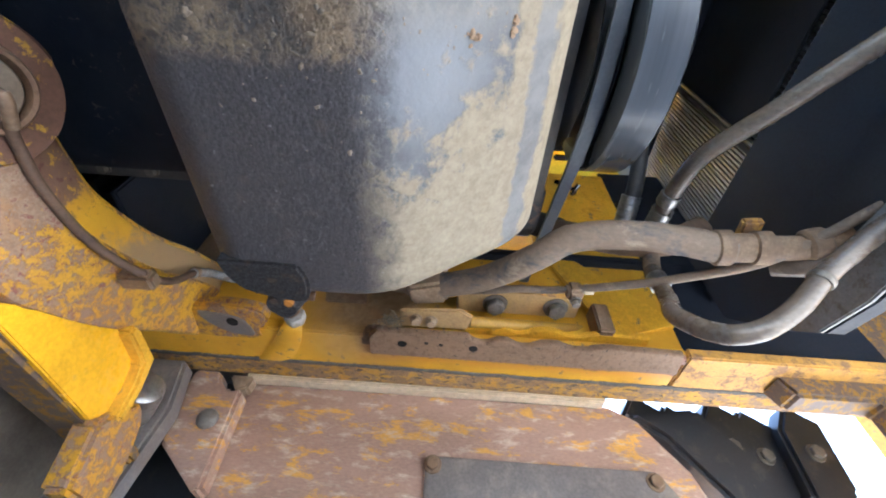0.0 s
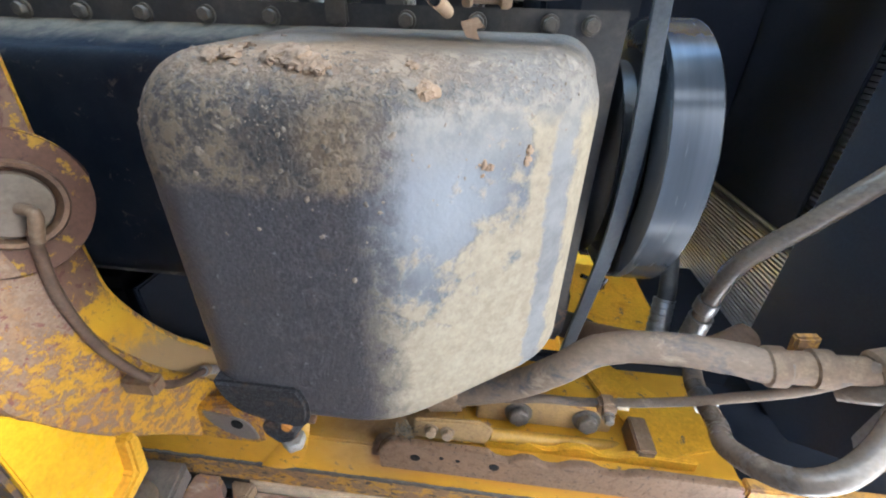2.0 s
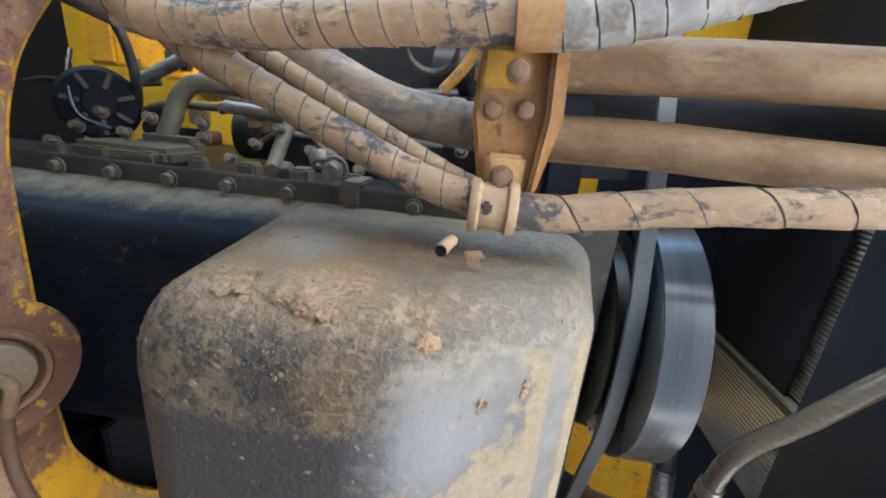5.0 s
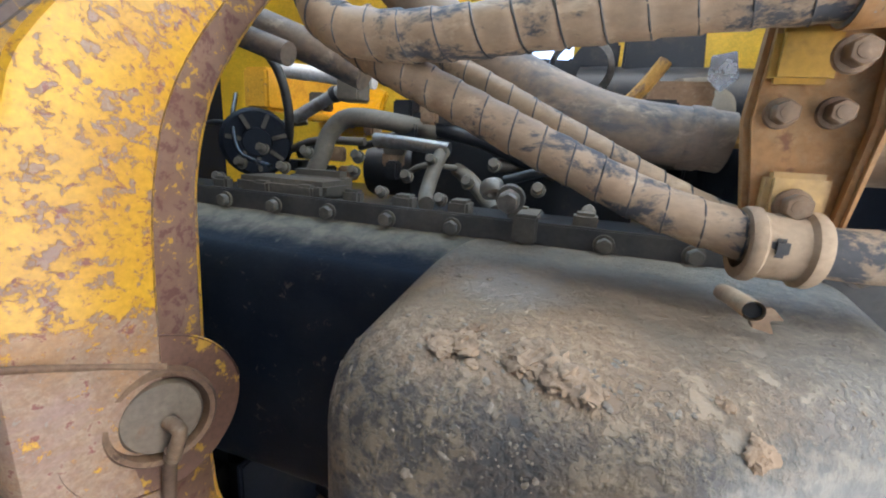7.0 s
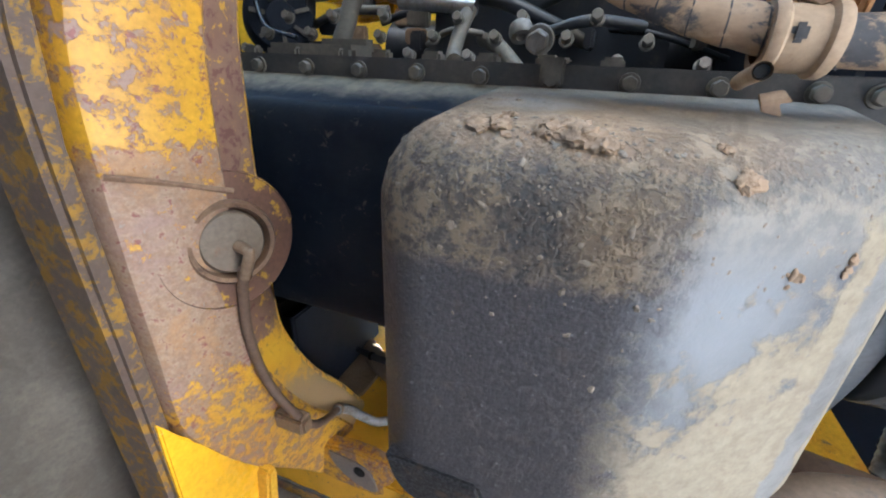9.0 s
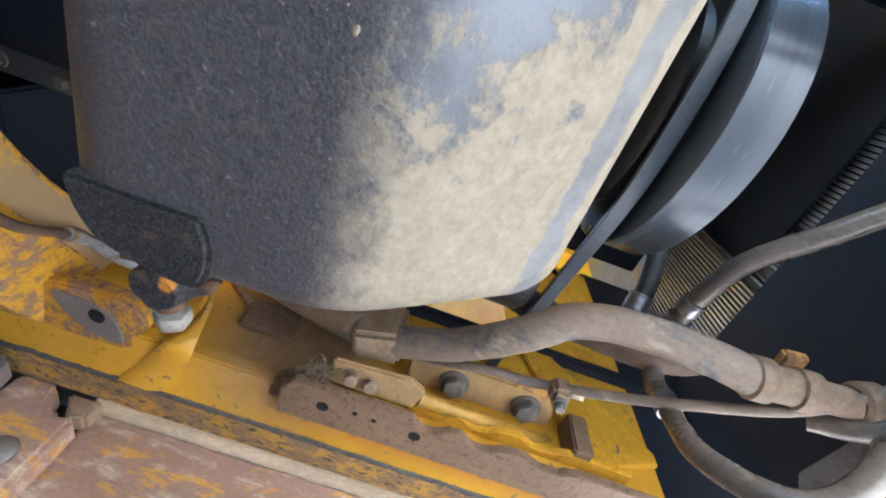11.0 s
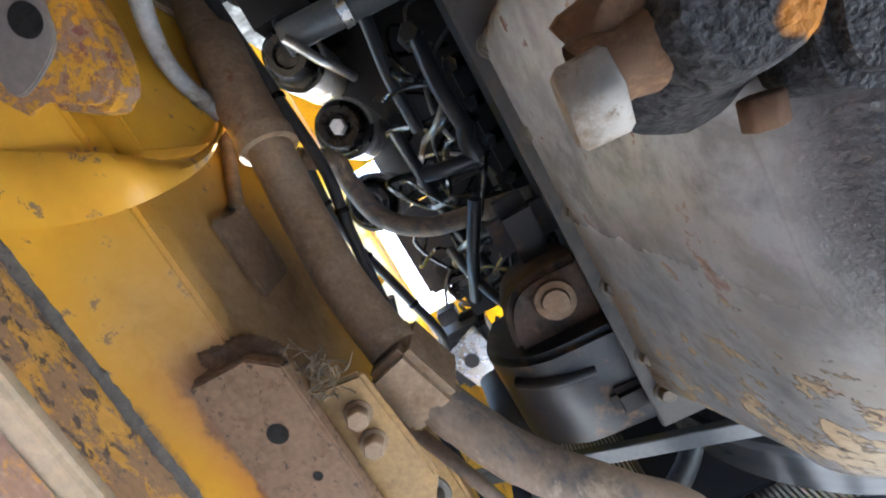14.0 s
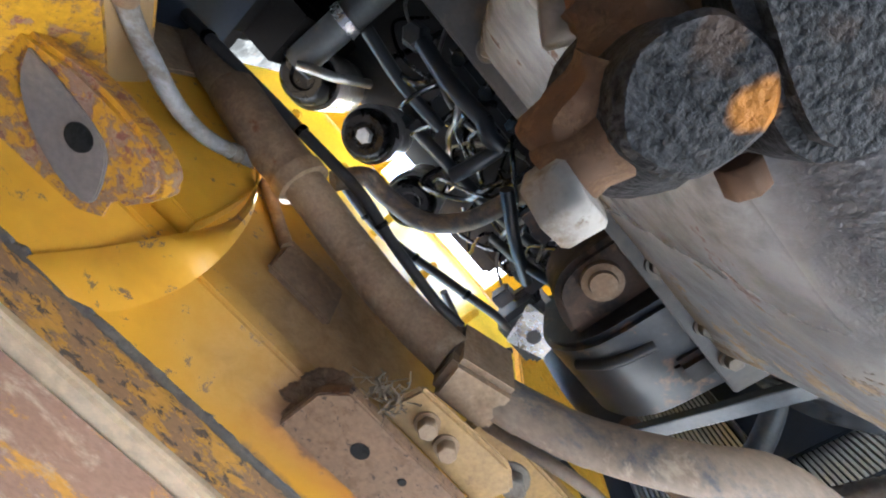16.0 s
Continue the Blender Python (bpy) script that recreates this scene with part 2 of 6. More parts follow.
M["ledge_rust"] = layered("dark_ledge_rust", (0.085, 0.053, 0.034), (0.045, 0.038, 0.034), (0.15, 0.095, 0.058), 26, 0.48, 0.6, 0.58, 0.68, 0.8, bump=0.6, dist=0.0015)
M["straw"] = layered("dry_straw", (0.19, 0.15, 0.10), (0.13, 0.10, 0.07), (0.09, 0.07, 0.05), 80, 0.5, 0.62, 0.6, 0.7, 0.9)
M["ground"] = layered("sandy_ground", (0.44, 0.41, 0.38), (0.38, 0.35, 0.32), (0.50, 0.47, 0.43), 3, 0.45, 0.6, 0.6, 0.7, 0.95, bump=0.6, dist=0.01, fine=40)


def pan_material(name="black_pan_paint"):
    """Black-painted pan: bare charcoal at the rear of the floor, a grey-blue dust film with a painted sky sheen and
    cream mud on the ramp, brown crusted mud with a painted highlight along the near edge, slate paint with clinging mud
    and painted sky glare on the far wall."""
    m, nt, b = mat(name, 0.45)
    pos = nt.nodes.new("ShaderNodeNewGeometry").outputs["Position"]
    sep = nt.nodes.new("ShaderNodeSeparateXYZ")
    nt.links.new(pos, sep.inputs[0])
    x, y, z = sep.outputs["X"], sep.outputs["Y"], sep.outputs["Z"]

    def add(p, q):
        return mathn(nt, 'ADD', p, q)

    def mul(p, q):
        return mathn(nt, 'MULTIPLY', p, q)

    def inv(p):
        return mathn(nt, 'SUBTRACT', 1.0, p)

    def wob(fac, size):
        return mul(mathn(nt, 'SUBTRACT', fac, 0.5), size)

    def spot(centre, inner, outer):
        d = nt.nodes.new("ShaderNodeVectorMath")
        d.operation = 'DISTANCE'
        nt.links.new(pos, d.inputs[0])
        d.inputs[1].default_value = centre
        return ramp(nt, add(d.outputs["Value"], add(wob(n2, 0.05), wob(n3, 0.02))), outer, inner)

    n1, n2 = noise_tex(nt, 13, 6, 0.6, pos, 0.2), noise_tex(nt, 32, 9, 0.68, pos, 0.15)
    n3, lump = noise_tex(nt, 80, 8, 0.66, pos), noise_tex(nt, 190, 5, 0.6, pos)
    grit = noise_tex(nt, 480, 4, 0.62, pos)
    sx = add(x, add(wob(n2, 0.020), wob(n3, 0.016)))
    sy = add(y, add(wob(n2, 0.030), wob(n3, 0.020)))
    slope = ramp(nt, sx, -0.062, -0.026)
    near = ramp(nt, sy, 0.096, 0.086)
    # bare charcoal floor with pale specks
    c = mix(nt, ramp(nt, grit, 0.35, 0.70), (0.050, 0.046, 0.049), (0.092, 0.085, 0.088))
    c = mix(nt, mul(ramp(nt, n3, 0.56, 0.68), 0.5), c, (0.095, 0.080, 0.070))
    c = mix(nt, mul(ramp(nt, lump, 0.655, 0.70), 0.65), c, (0.24, 0.235, 0.24))
    # grey-blue film and cream mud on the ramp, a sky sheen painted in by the crease
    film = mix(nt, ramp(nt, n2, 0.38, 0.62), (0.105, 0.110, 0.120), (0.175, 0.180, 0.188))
    # Pale blue spot imitates the sheen of sky at the crease.
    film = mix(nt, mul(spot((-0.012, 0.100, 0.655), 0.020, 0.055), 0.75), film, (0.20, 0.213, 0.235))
    film = mix(nt, mul(ramp(nt, sy, 0.085, 0.045), 0.8), film, mix(nt, ramp(nt, n3, 0.42, 0.58), (0.165, 0.155, 0.140), (0.265, 0.238, 0.195)))
    reach = add(mul(x, 0.85), mul(y, 0.95))
    patch = add(add(mul(n1, 0.40), mul(n2, 0.40)), add(mul(n3, 0.20), reach))
    cream = ramp(nt, patch, 0.615, 0.670)
    band = mul(ramp(nt, sx, 0.046, 0.050), ramp(nt, sy, 0.040, 0.060))
    cream = mathn(nt, 'MAXIMUM', cream, band)
    stripe = mul(ramp(nt, sx, 0.064, 0.067), ramp(nt, sx, 0.084, 0.081))
    cream = mul(cream, inv(mul(stripe, 0.85)))
    film = mix(nt, mul(cream, 0.92), film, mix(nt, ramp(nt, add(mul(n3, 0.6), mul(lump, 0.4)), 0.40, 0.62), (0.235, 0.195, 0.135), (0.325, 0.275, 0.195)))
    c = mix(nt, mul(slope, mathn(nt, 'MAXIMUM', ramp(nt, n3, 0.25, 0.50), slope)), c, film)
    # brown crust along the near edge, thinner towards the front
    flake = ramp(nt, add(mul(n3, 0.45), add(mul(lump, 0.38), mul(grit, 0.17))), 0.45, 0.56)
    crust = mix(nt, flake, (0.085, 0.075, 0.066), (0.235, 0.180, 0.122))
    crust = mix(nt, mul(spot((-0.098, 0.062, 0.645), 0.012, 0.040), 0.75), crust, (0.055, 0.052, 0.054))
    crust = mix(nt, mul(spot((-0.062, 0.064, 0.650), 0.014, 0.032), 0.80), crust, mix(nt, flake, (0.18, 0.13, 0.082), (0.31, 0.235, 0.155)))
    crust = mix(nt, mul(ramp(nt, sy, 0.034, 0.024), 0.80), crust, mix(nt, flake, (0.24, 0.165, 0.105), (0.36, 0.26, 0.17)))
    crust = mix(nt, mul(ramp(nt, add(z, wob(n2, 0.03)), 0.690, 0.715), 0.85), crust, mix(nt, ramp(nt, n2, 0.4, 0.6), (0.20, 0.165, 0.125), (0.27, 0.215, 0.155)))
    crust = mix(nt, mul(spot((-0.085, 0.012, 0.690), 0.020, 0.050), 0.8), crust, mix(nt, flake, (0.30, 0.20, 0.125), (0.43, 0.30, 0.19)))
    # Pale grey spot paints in a highlight high on the near wall.
    crust = mix(nt, mul(spot((-0.130, 0.014, 0.752), 0.018, 0.045), 0.8), crust, (0.30, 0.295, 0.285))
    crust = mix(nt, mul(ramp(nt, sx, -0.02, 0.03), 0.7), crust, mix(nt, flake, (0.21, 0.205, 0.20), (0.32, 0.295, 0.255)))
    amount = mul(near, add(mul(inv(slope), 0.92), mul(slope, mul(ramp(nt, sy, 0.050, 0.028), 0.85))))
    c = mix(nt, amount, c, crust)
    # rear wall in its own brown dust
    rear = mul(ramp(nt, x, -0.196, -0.208), ramp(nt, y, 0.27, 0.23))
    c = mix(nt, mul(rear, 0.75), c, mix(nt, flake, (0.075, 0.062, 0.05), (0.145, 0.112, 0.08)))
    # far wall: slate, paled towards the rear to imitate reflected sky
    farw = mul(ramp(nt, y, 0.286, 0.300), ramp(nt, z, 0.650, 0.664))
    front = ramp(nt, x, -0.06, 0.09)
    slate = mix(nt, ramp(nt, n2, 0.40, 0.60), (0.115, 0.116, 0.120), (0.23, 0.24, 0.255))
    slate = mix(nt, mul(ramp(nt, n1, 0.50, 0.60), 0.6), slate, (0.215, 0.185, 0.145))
    # Sky glare on the rear stretch is put into the colour.
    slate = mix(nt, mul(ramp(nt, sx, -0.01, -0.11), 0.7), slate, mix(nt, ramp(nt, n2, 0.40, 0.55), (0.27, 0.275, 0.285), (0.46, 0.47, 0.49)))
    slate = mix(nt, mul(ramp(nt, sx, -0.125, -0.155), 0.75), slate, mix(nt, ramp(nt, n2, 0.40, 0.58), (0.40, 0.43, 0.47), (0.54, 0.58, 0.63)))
    slate = mix(nt, mul(ramp(nt, n2, 0.605, 0.64), 0.8), slate, (0.20, 0.095, 0.055))
    clot = mul(ramp(nt, add(add(mul(n2, 0.55), mul(n3, 0.45)), add(mul(front, 0.13), mul(ramp(nt, z, 0.80, 0.70), 0.05))), 0.632, 0.652), ramp(nt, sx, -0.075, -0.035))
    slate = mix(nt, clot, slate, mix(nt, flake, (0.26, 0.19, 0.115), (0.38, 0.295, 0.19)))
    slate = mix(nt, mul(ramp(nt, add(z, wob(n2, 0.06)), 0.838, 0.860), ramp(nt, sx, -0.13, -0.06)), slate, (0.17, 0.135, 0.095))
    backing = ramp(nt, sx, -0.203, -0.215)
    slate = mix(nt, mul(backing, 0.85), slate, mix(nt, ramp(nt, n2, 0.40, 0.60), (0.105, 0.062, 0.034), (0.175, 0.112, 0.066)))
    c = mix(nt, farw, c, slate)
    # brown mud packed round the drain fitting
    packed = mul(mul(ramp(nt, add(z, wob(n2, 0.03)), 0.698, 0.684), ramp(nt, sy, 0.282, 0.292)), ramp(nt, sx, -0.142, -0.152))
    c = mix(nt, mul(packed, 0.92), c, mix(nt, flake, (0.085, 0.046, 0.023), (0.165, 0.098, 0.052)))
    nt.links.new(c, b.inputs["Base Color"])
    pits = add(mul(lump, 0.55), mul(grit, 0.28))
    mudh = add(mul(flake, 0.75), mul(grit, 0.35))
    rough_h = add(mul(pits, mul(inv(slope), 1.0)), add(mul(mul(pits, slope), 0.40), mul(cream, 0.30)))
    h = add(mul(rough_h, inv(amount)), mul(mudh, amount))
    h = add(mul(h, inv(farw)), mul(add(mul(clot, 1.2), mul(lump, 0.2)), farw))
    relief(nt, b, h, 0.9, 0.0021)
    shine = mul(mul(farw, inv(clot)), inv(packed))
    nt.links.new(add(add(mul(mathn(nt, 'MAXIMUM', amount, mul(cream, slope)), 0.25), 0.45), mul(shine, -0.19)), b.inputs["Roughness"])
    nt.links.new(add(mul(shine, 0.30), 0.26), b.inputs["Specular IOR Level"])
    return m


def rail_material():
    """Yellow rail paint with scratches, chips and a splash of brown dirt round the hose clamp."""
    m, nt, b = mat("rail_yellow_paint", 0.45)
    pos = nt.nodes.new("ShaderNodeNewGeometry").outputs["Position"]
    n1, n2, n3 = noise_tex(nt, 8, 5, 0.6, pos), noise_tex(nt, 45, 9, 0.72, pos, 0.3), noise_tex(nt, 260, 4, 0.6, pos)
    d = nt.nodes.new("ShaderNodeVectorMath")
    d.operation = 'DISTANCE'
    nt.links.new(pos, d.inputs[0])
    d.inputs[1].default_value = (-0.115, 0.56, 0.89)
    splash = ramp(nt, mathn(nt, 'ADD', d.outputs["Value"], mathn(nt, 'MULTIPLY', n1, 0.10)), 0.205, 0.115)
    c = mix(nt, ramp(nt, n1, 0.4, 0.62), (0.72, 0.39, 0.025), (0.56, 0.29, 0.02))
    c = mix(nt, ramp(nt, n2, 0.60, 0.63), c, (0.24, 0.15, 0.085))
    c = mix(nt, mathn(nt, 'MULTIPLY', ramp(nt, n2, 0.36, 0.30), 0.6), c, (0.62, 0.24, 0.03))
    sep = nt.nodes.new("ShaderNodeSeparateXYZ")
    nt.links.new(pos, sep.inputs[0])
    scuff = mathn(nt, 'ADD', sep.outputs["Y"], mathn(nt, 'MULTIPLY', mathn(nt, 'SUBTRACT', mathn(nt, 'ADD', mathn(nt, 'MULTIPLY', n1, 0.6), mathn(nt, 'MULTIPLY', n2, 0.4)), 0.5), 0.075))
    flat = mathn(nt, 'MULTIPLY', ramp(nt, sep.outputs["Z"], 0.806, 0.802), ramp(nt, sep.outputs["X"], -0.135, -0.10))
    c = mix(nt, mathn(nt, 'MULTIPLY', mathn(nt, 'MULTIPLY', ramp(nt, scuff, 0.640, 0.622), flat), 0.7), c, (0.55, 0.22, 0.03))
    c = mix(nt, mathn(nt, 'MULTIPLY', mathn(nt, 'MULTIPLY', ramp(nt, scuff, 0.620, 0.613), flat), 0.85), c, (0.16, 0.075, 0.065))
    c = mix(nt, mathn(nt, 'MULTIPLY', mathn(nt, 'MULTIPLY', ramp(nt, scuff, 0.652, 0.660), flat), 0.7), c, (0.20, 0.11, 0.06))
    c = mix(nt, mathn(nt, 'MULTIPLY', splash, 0.88), c, mix(nt, ramp(nt, n2, 0.4, 0.6), (0.19, 0.125, 0.075), (0.29, 0.20, 0.12)))
    nt.links.new(c, b.inputs["Base Color"])
    relief(nt, b, mathn(nt, 'ADD', mathn(nt, 'MULTIPLY', n3, 0.4), mathn(nt, 'MULTIPLY', n2, 0.6)), 0.4, 0.0009)
    nt.links.new(mathn(nt, 'ADD', mathn(nt, 'MULTIPLY', splash, 0.4), 0.42), b.inputs["Roughness"])
    return m


def beam_material():
    """Flaking yellow paint over rust; nearly bare in the stretch round the pin, finer flakes below it."""
    m, nt, b = mat("flaking_beam_paint", 0.5)
    pos = nt.nodes.new("ShaderNodeNewGeometry").outputs["Position"]
    sep = nt.nodes.new("ShaderNodeSeparateXYZ")
    nt.links.new(pos, sep.inputs[0])
    y = sep.outputs["Y"]
    big, n1, n2, n3 = noise_tex(nt, 9, 4, 0.6, pos), noise_tex(nt, 82, 11, 0.74, pos, 0.35), noise_tex(nt, 95, 8, 0.72, pos, 0.3), noise_tex(nt, 260, 4, 0.6, pos)
    wob = mathn(nt, 'MULTIPLY', mathn(nt, 'SUBTRACT', big, 0.5), 0.10)
    yy = mathn(nt, 'ADD', y, wob)
    worn = mathn(nt, 'MULTIPLY', ramp(nt, yy, 0.045, 0.085), ramp(nt, yy, 0.30, 0.235))
    fac = mathn(nt, 'ADD', mathn(nt, 'ADD', n1, mathn(nt, 'ADD', mathn(nt, 'MULTIPLY', worn, 0.18), mathn(nt, 'MULTIPLY', ramp(nt, yy, 0.22, 0.29), 0.046))), mathn(nt, 'MULTIPLY', mathn(nt, 'SUBTRACT', big, 0.5), 0.18))
    bare = ramp(nt, fac, 0.545, 0.563)
    rim = mathn(nt, 'MULTIPLY', ramp(nt, fac, 0.530, 0.546), ramp(nt, fac, 0.58, 0.56))
    paint = mix(nt, ramp(nt, big, 0.4, 0.62), (0.60, 0.325, 0.020), (0.50, 0.25, 0.02))
    paint = mix(nt, ramp(nt, n2, 0.60, 0.63), paint, (0.33, 0.14, 0.05))
    plum = noise_tex(nt, 16, 6, 0.65, pos, 0.3)
    metal = mix(nt, ramp(nt, n2, 0.42, 0.58), (0.28, 0.165, 0.10), (0.35, 0.245, 0.165))
    metal = mix(nt, mathn(nt, 'MULTIPLY', ramp(nt, plum, 0.50, 0.62), 0.7), metal, (0.29, 0.185, 0.155))
    metal = mix(nt, mathn(nt, 'MULTIPLY', ramp(nt, plum, 0.46, 0.36), 0.6), metal, (0.40, 0.21, 0.085))
    metal = mix(nt, mathn(nt, 'MULTIPLY', ramp(nt, n2, 0.38, 0.33), 0.7), metal, (0.30, 0.27, 0.22))
    metal = mix(nt, mathn(nt, 'MULTIPLY', ramp(nt, mathn(nt, 'SUBTRACT', n2, mathn(nt, 'MULTIPLY', worn, 0.04)), 0.545, 0.575), 0.8), metal, (0.20, 0.055, 0.045))
    c = mix(nt, bare, paint, metal)
    c = mix(nt, mathn(nt, 'MULTIPLY', rim, 0.55), c, (0.28, 0.10, 0.03))
    v = nt.nodes.new("ShaderNodeHueSaturation")
    nt.links.new(c, v.inputs["Color"])
    nt.links.new(mathn(nt, 'ADD', mathn(nt, 'MULTIPLY', ramp(nt, n3, 0.3, 0.7), 0.28), 0.80), v.inputs["Value"])
    nt.links.new(v.outputs[0], b.inputs["Base Color"])
    relief(nt, b, mathn(nt, 'ADD', mathn(nt, 'MULTIPLY', bare, -0.9), mathn(nt, 'MULTIPLY', n3, 0.4)), 0.5, 0.0009)
    nt.links.new(mathn(nt, 'ADD', mathn(nt, 'MULTIPLY', bare, 0.28), 0.38), b.inputs["Roughness"])
    return m


def band_material():
    """Maroon-brown rust along the beam's upper edge, giving way to smooth yellow paint at its lower end."""
    m, nt, b = mat("edge_band_paint", 0.55)
    pos = nt.nodes.new("ShaderNodeNewGeometry").outputs["Position"]
    sep = nt.nodes.new("ShaderNodeSeparateXYZ")
    nt.links.new(pos, sep.inputs[0])
    n1, n2, n3 = noise_tex(nt, 14, 5, 0.6, pos), noise_tex(nt, 60, 10, 0.72, pos, 0.3), noise_tex(nt, 260, 4, 0.6, pos)
    yy = mathn(nt, 'ADD', sep.outputs["Y"], mathn(nt, 'ADD', mathn(nt, 'MULTIPLY', mathn(nt, 'SUBTRACT', n1, 0.5), 0.10), mathn(nt, 'MULTIPLY', mathn(nt, 'SUBTRACT', n2, 0.5), 0.16)))
    rust = mix(nt, ramp(nt, n1, 0.40, 0.60), (0.19, 0.105, 0.07), (0.24, 0.145, 0.10))
    rust = mix(nt, mathn(nt, 'MULTIPLY', ramp(nt, n2, 0.53, 0.58), 0.8), rust, (0.125, 0.048, 0.040))
    rust = mix(nt, ramp(nt, n2, 0.425, 0.40), rust, (0.52, 0.29, 0.035))
    paint = mix(nt, ramp(nt, n1, 0.4, 0.62), (0.68, 0.38, 0.025), (0.58, 0.30, 0.022))
    paint = mix(nt, ramp(nt, n2, 0.60, 0.63), paint, (0.28, 0.15, 0.07))
    paint = mix(nt, mathn(nt, 'MULTIPLY', ramp(nt, yy, 0.335, 0.375), 0.8), paint, (0.30, 0.225, 0.15))
    low = ramp(nt, yy, 0.265, 0.280)
    nt.links.new(mix(nt, low, rust, paint), b.inputs["Base Color"])
    relief(nt, b, mathn(nt, 'ADD', mathn(nt, 'MULTIPLY', n3, 0.4), mathn(nt, 'MULTIPLY', n2, 0.5)), 0.45, 0.0009)
    nt.links.new(mathn(nt, 'SUBTRACT', 0.66, mathn(nt, 'MULTIPLY', low, 0.2)), b.inputs["Roughness"])
    return m


M["edge_band"] = band_material()
M["beam"] = beam_material()
M["pan"] = pan_material()
M["rail_yellow"] = rail_material()
def rear_pan_material():
    """Glossy blue-black paint, deepened for the shade behind the crossmember, with tan dust caught under the flange and
    a few drips of mud.
    """
    m, nt, b = mat("shaded_rear_pan_paint", 0.6)
    b.inputs["Specular IOR Level"].default_value = 0.12
    pos = nt.nodes.new("ShaderNodeNewGeometry").outputs["Position"]
    sep = nt.nodes.new("ShaderNodeSeparateXYZ")
    nt.links.new(pos, sep.inputs[0])
    n1, n2, n3 = noise_tex(nt, 14, 6, 0.65, pos), noise_tex(nt, 60, 9, 0.72, pos, 0.4), noise_tex(nt, 300, 4, 0.6, pos)
    dust = ramp(nt, mathn(nt, 'ADD', sep.outputs["Z"], mathn(nt, 'MULTIPLY', mathn(nt, 'ADD', n1, mathn(nt, 'MULTIPLY', n2, 0.5)), 0.05)), 0.852, 0.885)
    # Near-black base carries the shade behind the crossmember.
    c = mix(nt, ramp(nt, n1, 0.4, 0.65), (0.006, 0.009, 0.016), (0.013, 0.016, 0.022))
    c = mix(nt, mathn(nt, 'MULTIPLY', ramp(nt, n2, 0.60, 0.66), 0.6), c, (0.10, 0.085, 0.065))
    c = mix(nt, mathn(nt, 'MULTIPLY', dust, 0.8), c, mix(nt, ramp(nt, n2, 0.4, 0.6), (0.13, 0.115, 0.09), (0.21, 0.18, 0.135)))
    nt.links.new(c, b.inputs["Base Color"])
    relief(nt, b, mathn(nt, 'ADD', n3, n2), 0.4, 0.001)
    return m


M["pan_shaded"] = rear_pan_material()


def rough_cast_material():
    """Sand-cast black iron: close-set lumps and pits with a little dust on the high spots."""
    m, nt, b = mat("rough_black_casting", 0.62)
    pos = nt.nodes.new("ShaderNodeNewGeometry").outputs["Position"]
    n1, n2, n3 = noise_tex(nt, 60, 3, 0.55, pos), noise_tex(nt, 430, 3, 0.55, pos), noise_tex(nt, 700, 3, 0.6, pos)
    c = mix(nt, ramp(nt, n2, 0.40, 0.66), (0.015, 0.0147, 0.0157), (0.048, 0.047, 0.050))
    c = mix(nt, mathn(nt, 'MULTIPLY', ramp(nt, n1, 0.58, 0.68), 0.5), c, (0.10, 0.062, 0.04))
    d = nt.nodes.new("ShaderNodeVectorMath")
    d.operation = 'DISTANCE'
    nt.links.new(pos, d.inputs[0])
    d.inputs[1].default_value = (-0.1365, 0.3125, 0.638)
    stain = ramp(nt, mathn(nt, 'ADD', d.outputs["Value"], mathn(nt, 'MULTIPLY', mathn(nt, 'SUBTRACT', n1, 0.5), 0.010)), 0.0058, 0.0036)
    c = mix(nt, mathn(nt, 'MULTIPLY', stain, 0.9), c, (0.50, 0.20, 0.03))
    nt.links.new(c, b.inputs["Base Color"])
    b.inputs["Specular IOR Level"].default_value = 0.22
    relief(nt, b, mathn(nt, 'ADD', mathn(nt, 'MULTIPLY', n2, 1.0), mathn(nt, 'ADD', mathn(nt, 'MULTIPLY', n1, 0.2), mathn(nt, 'MULTIPLY', n3, 0.10))), 0.9, 0.0017)
    return m


M["pad_cast"] = rough_cast_material()
M["mud_brown"] = layered("brown_mud", (0.115, 0.060, 0.030), (0.22, 0.135, 0.07), (0.060, 0.033, 0.019), 60, 0.5, 0.62, 0.6, 0.7, 0.9, bump=0.8)


# ---- mesh helpers ----
def mesh_ob(name, bm, material, smooth=40):
    bm.normal_update()
    me = bpy.data.meshes.new(name)
    if smooth:
        lim = radians(smooth)
        for f in bm.faces:
            f.smooth = True
        for e in bm.edges:
            if len(e.link_faces) == 2 and e.calc_face_angle(0) > lim:
                e.smooth = False
    bm.to_mesh(me)
    bm.free()
    me.materials.append(M[material])
    return new(name, me)


def thing(name, label, category, group="", kind=""):
    return tagged(new(name), label, category, group, kind)


def part(name, bm, material, parent, label="", smooth=40):
    ob = mesh_ob(name, bm, material, smooth)
    ob.parent = parent
    return tagged(ob, label)


def setting(name, bm, material, label="", smooth=40):
    return tagged(mesh_ob(name, bm, material, smooth), label, kind="structure")


def single(name, bm, material, label, category, group="", kind="", smooth=40):
    return tagged(mesh_ob(name, bm, material, smooth), label, category, group, kind)


def bevel(bm, width, seg=2, angle=30):
    es = [e for e in bm.edges if len(e.link_faces) == 2 and e.calc_face_angle(0) > radians(angle)]
    bmesh.ops.bevel(bm, geom=es, offset=width, segments=seg, affect='EDGES', clamp_overlap=True)
    return bm


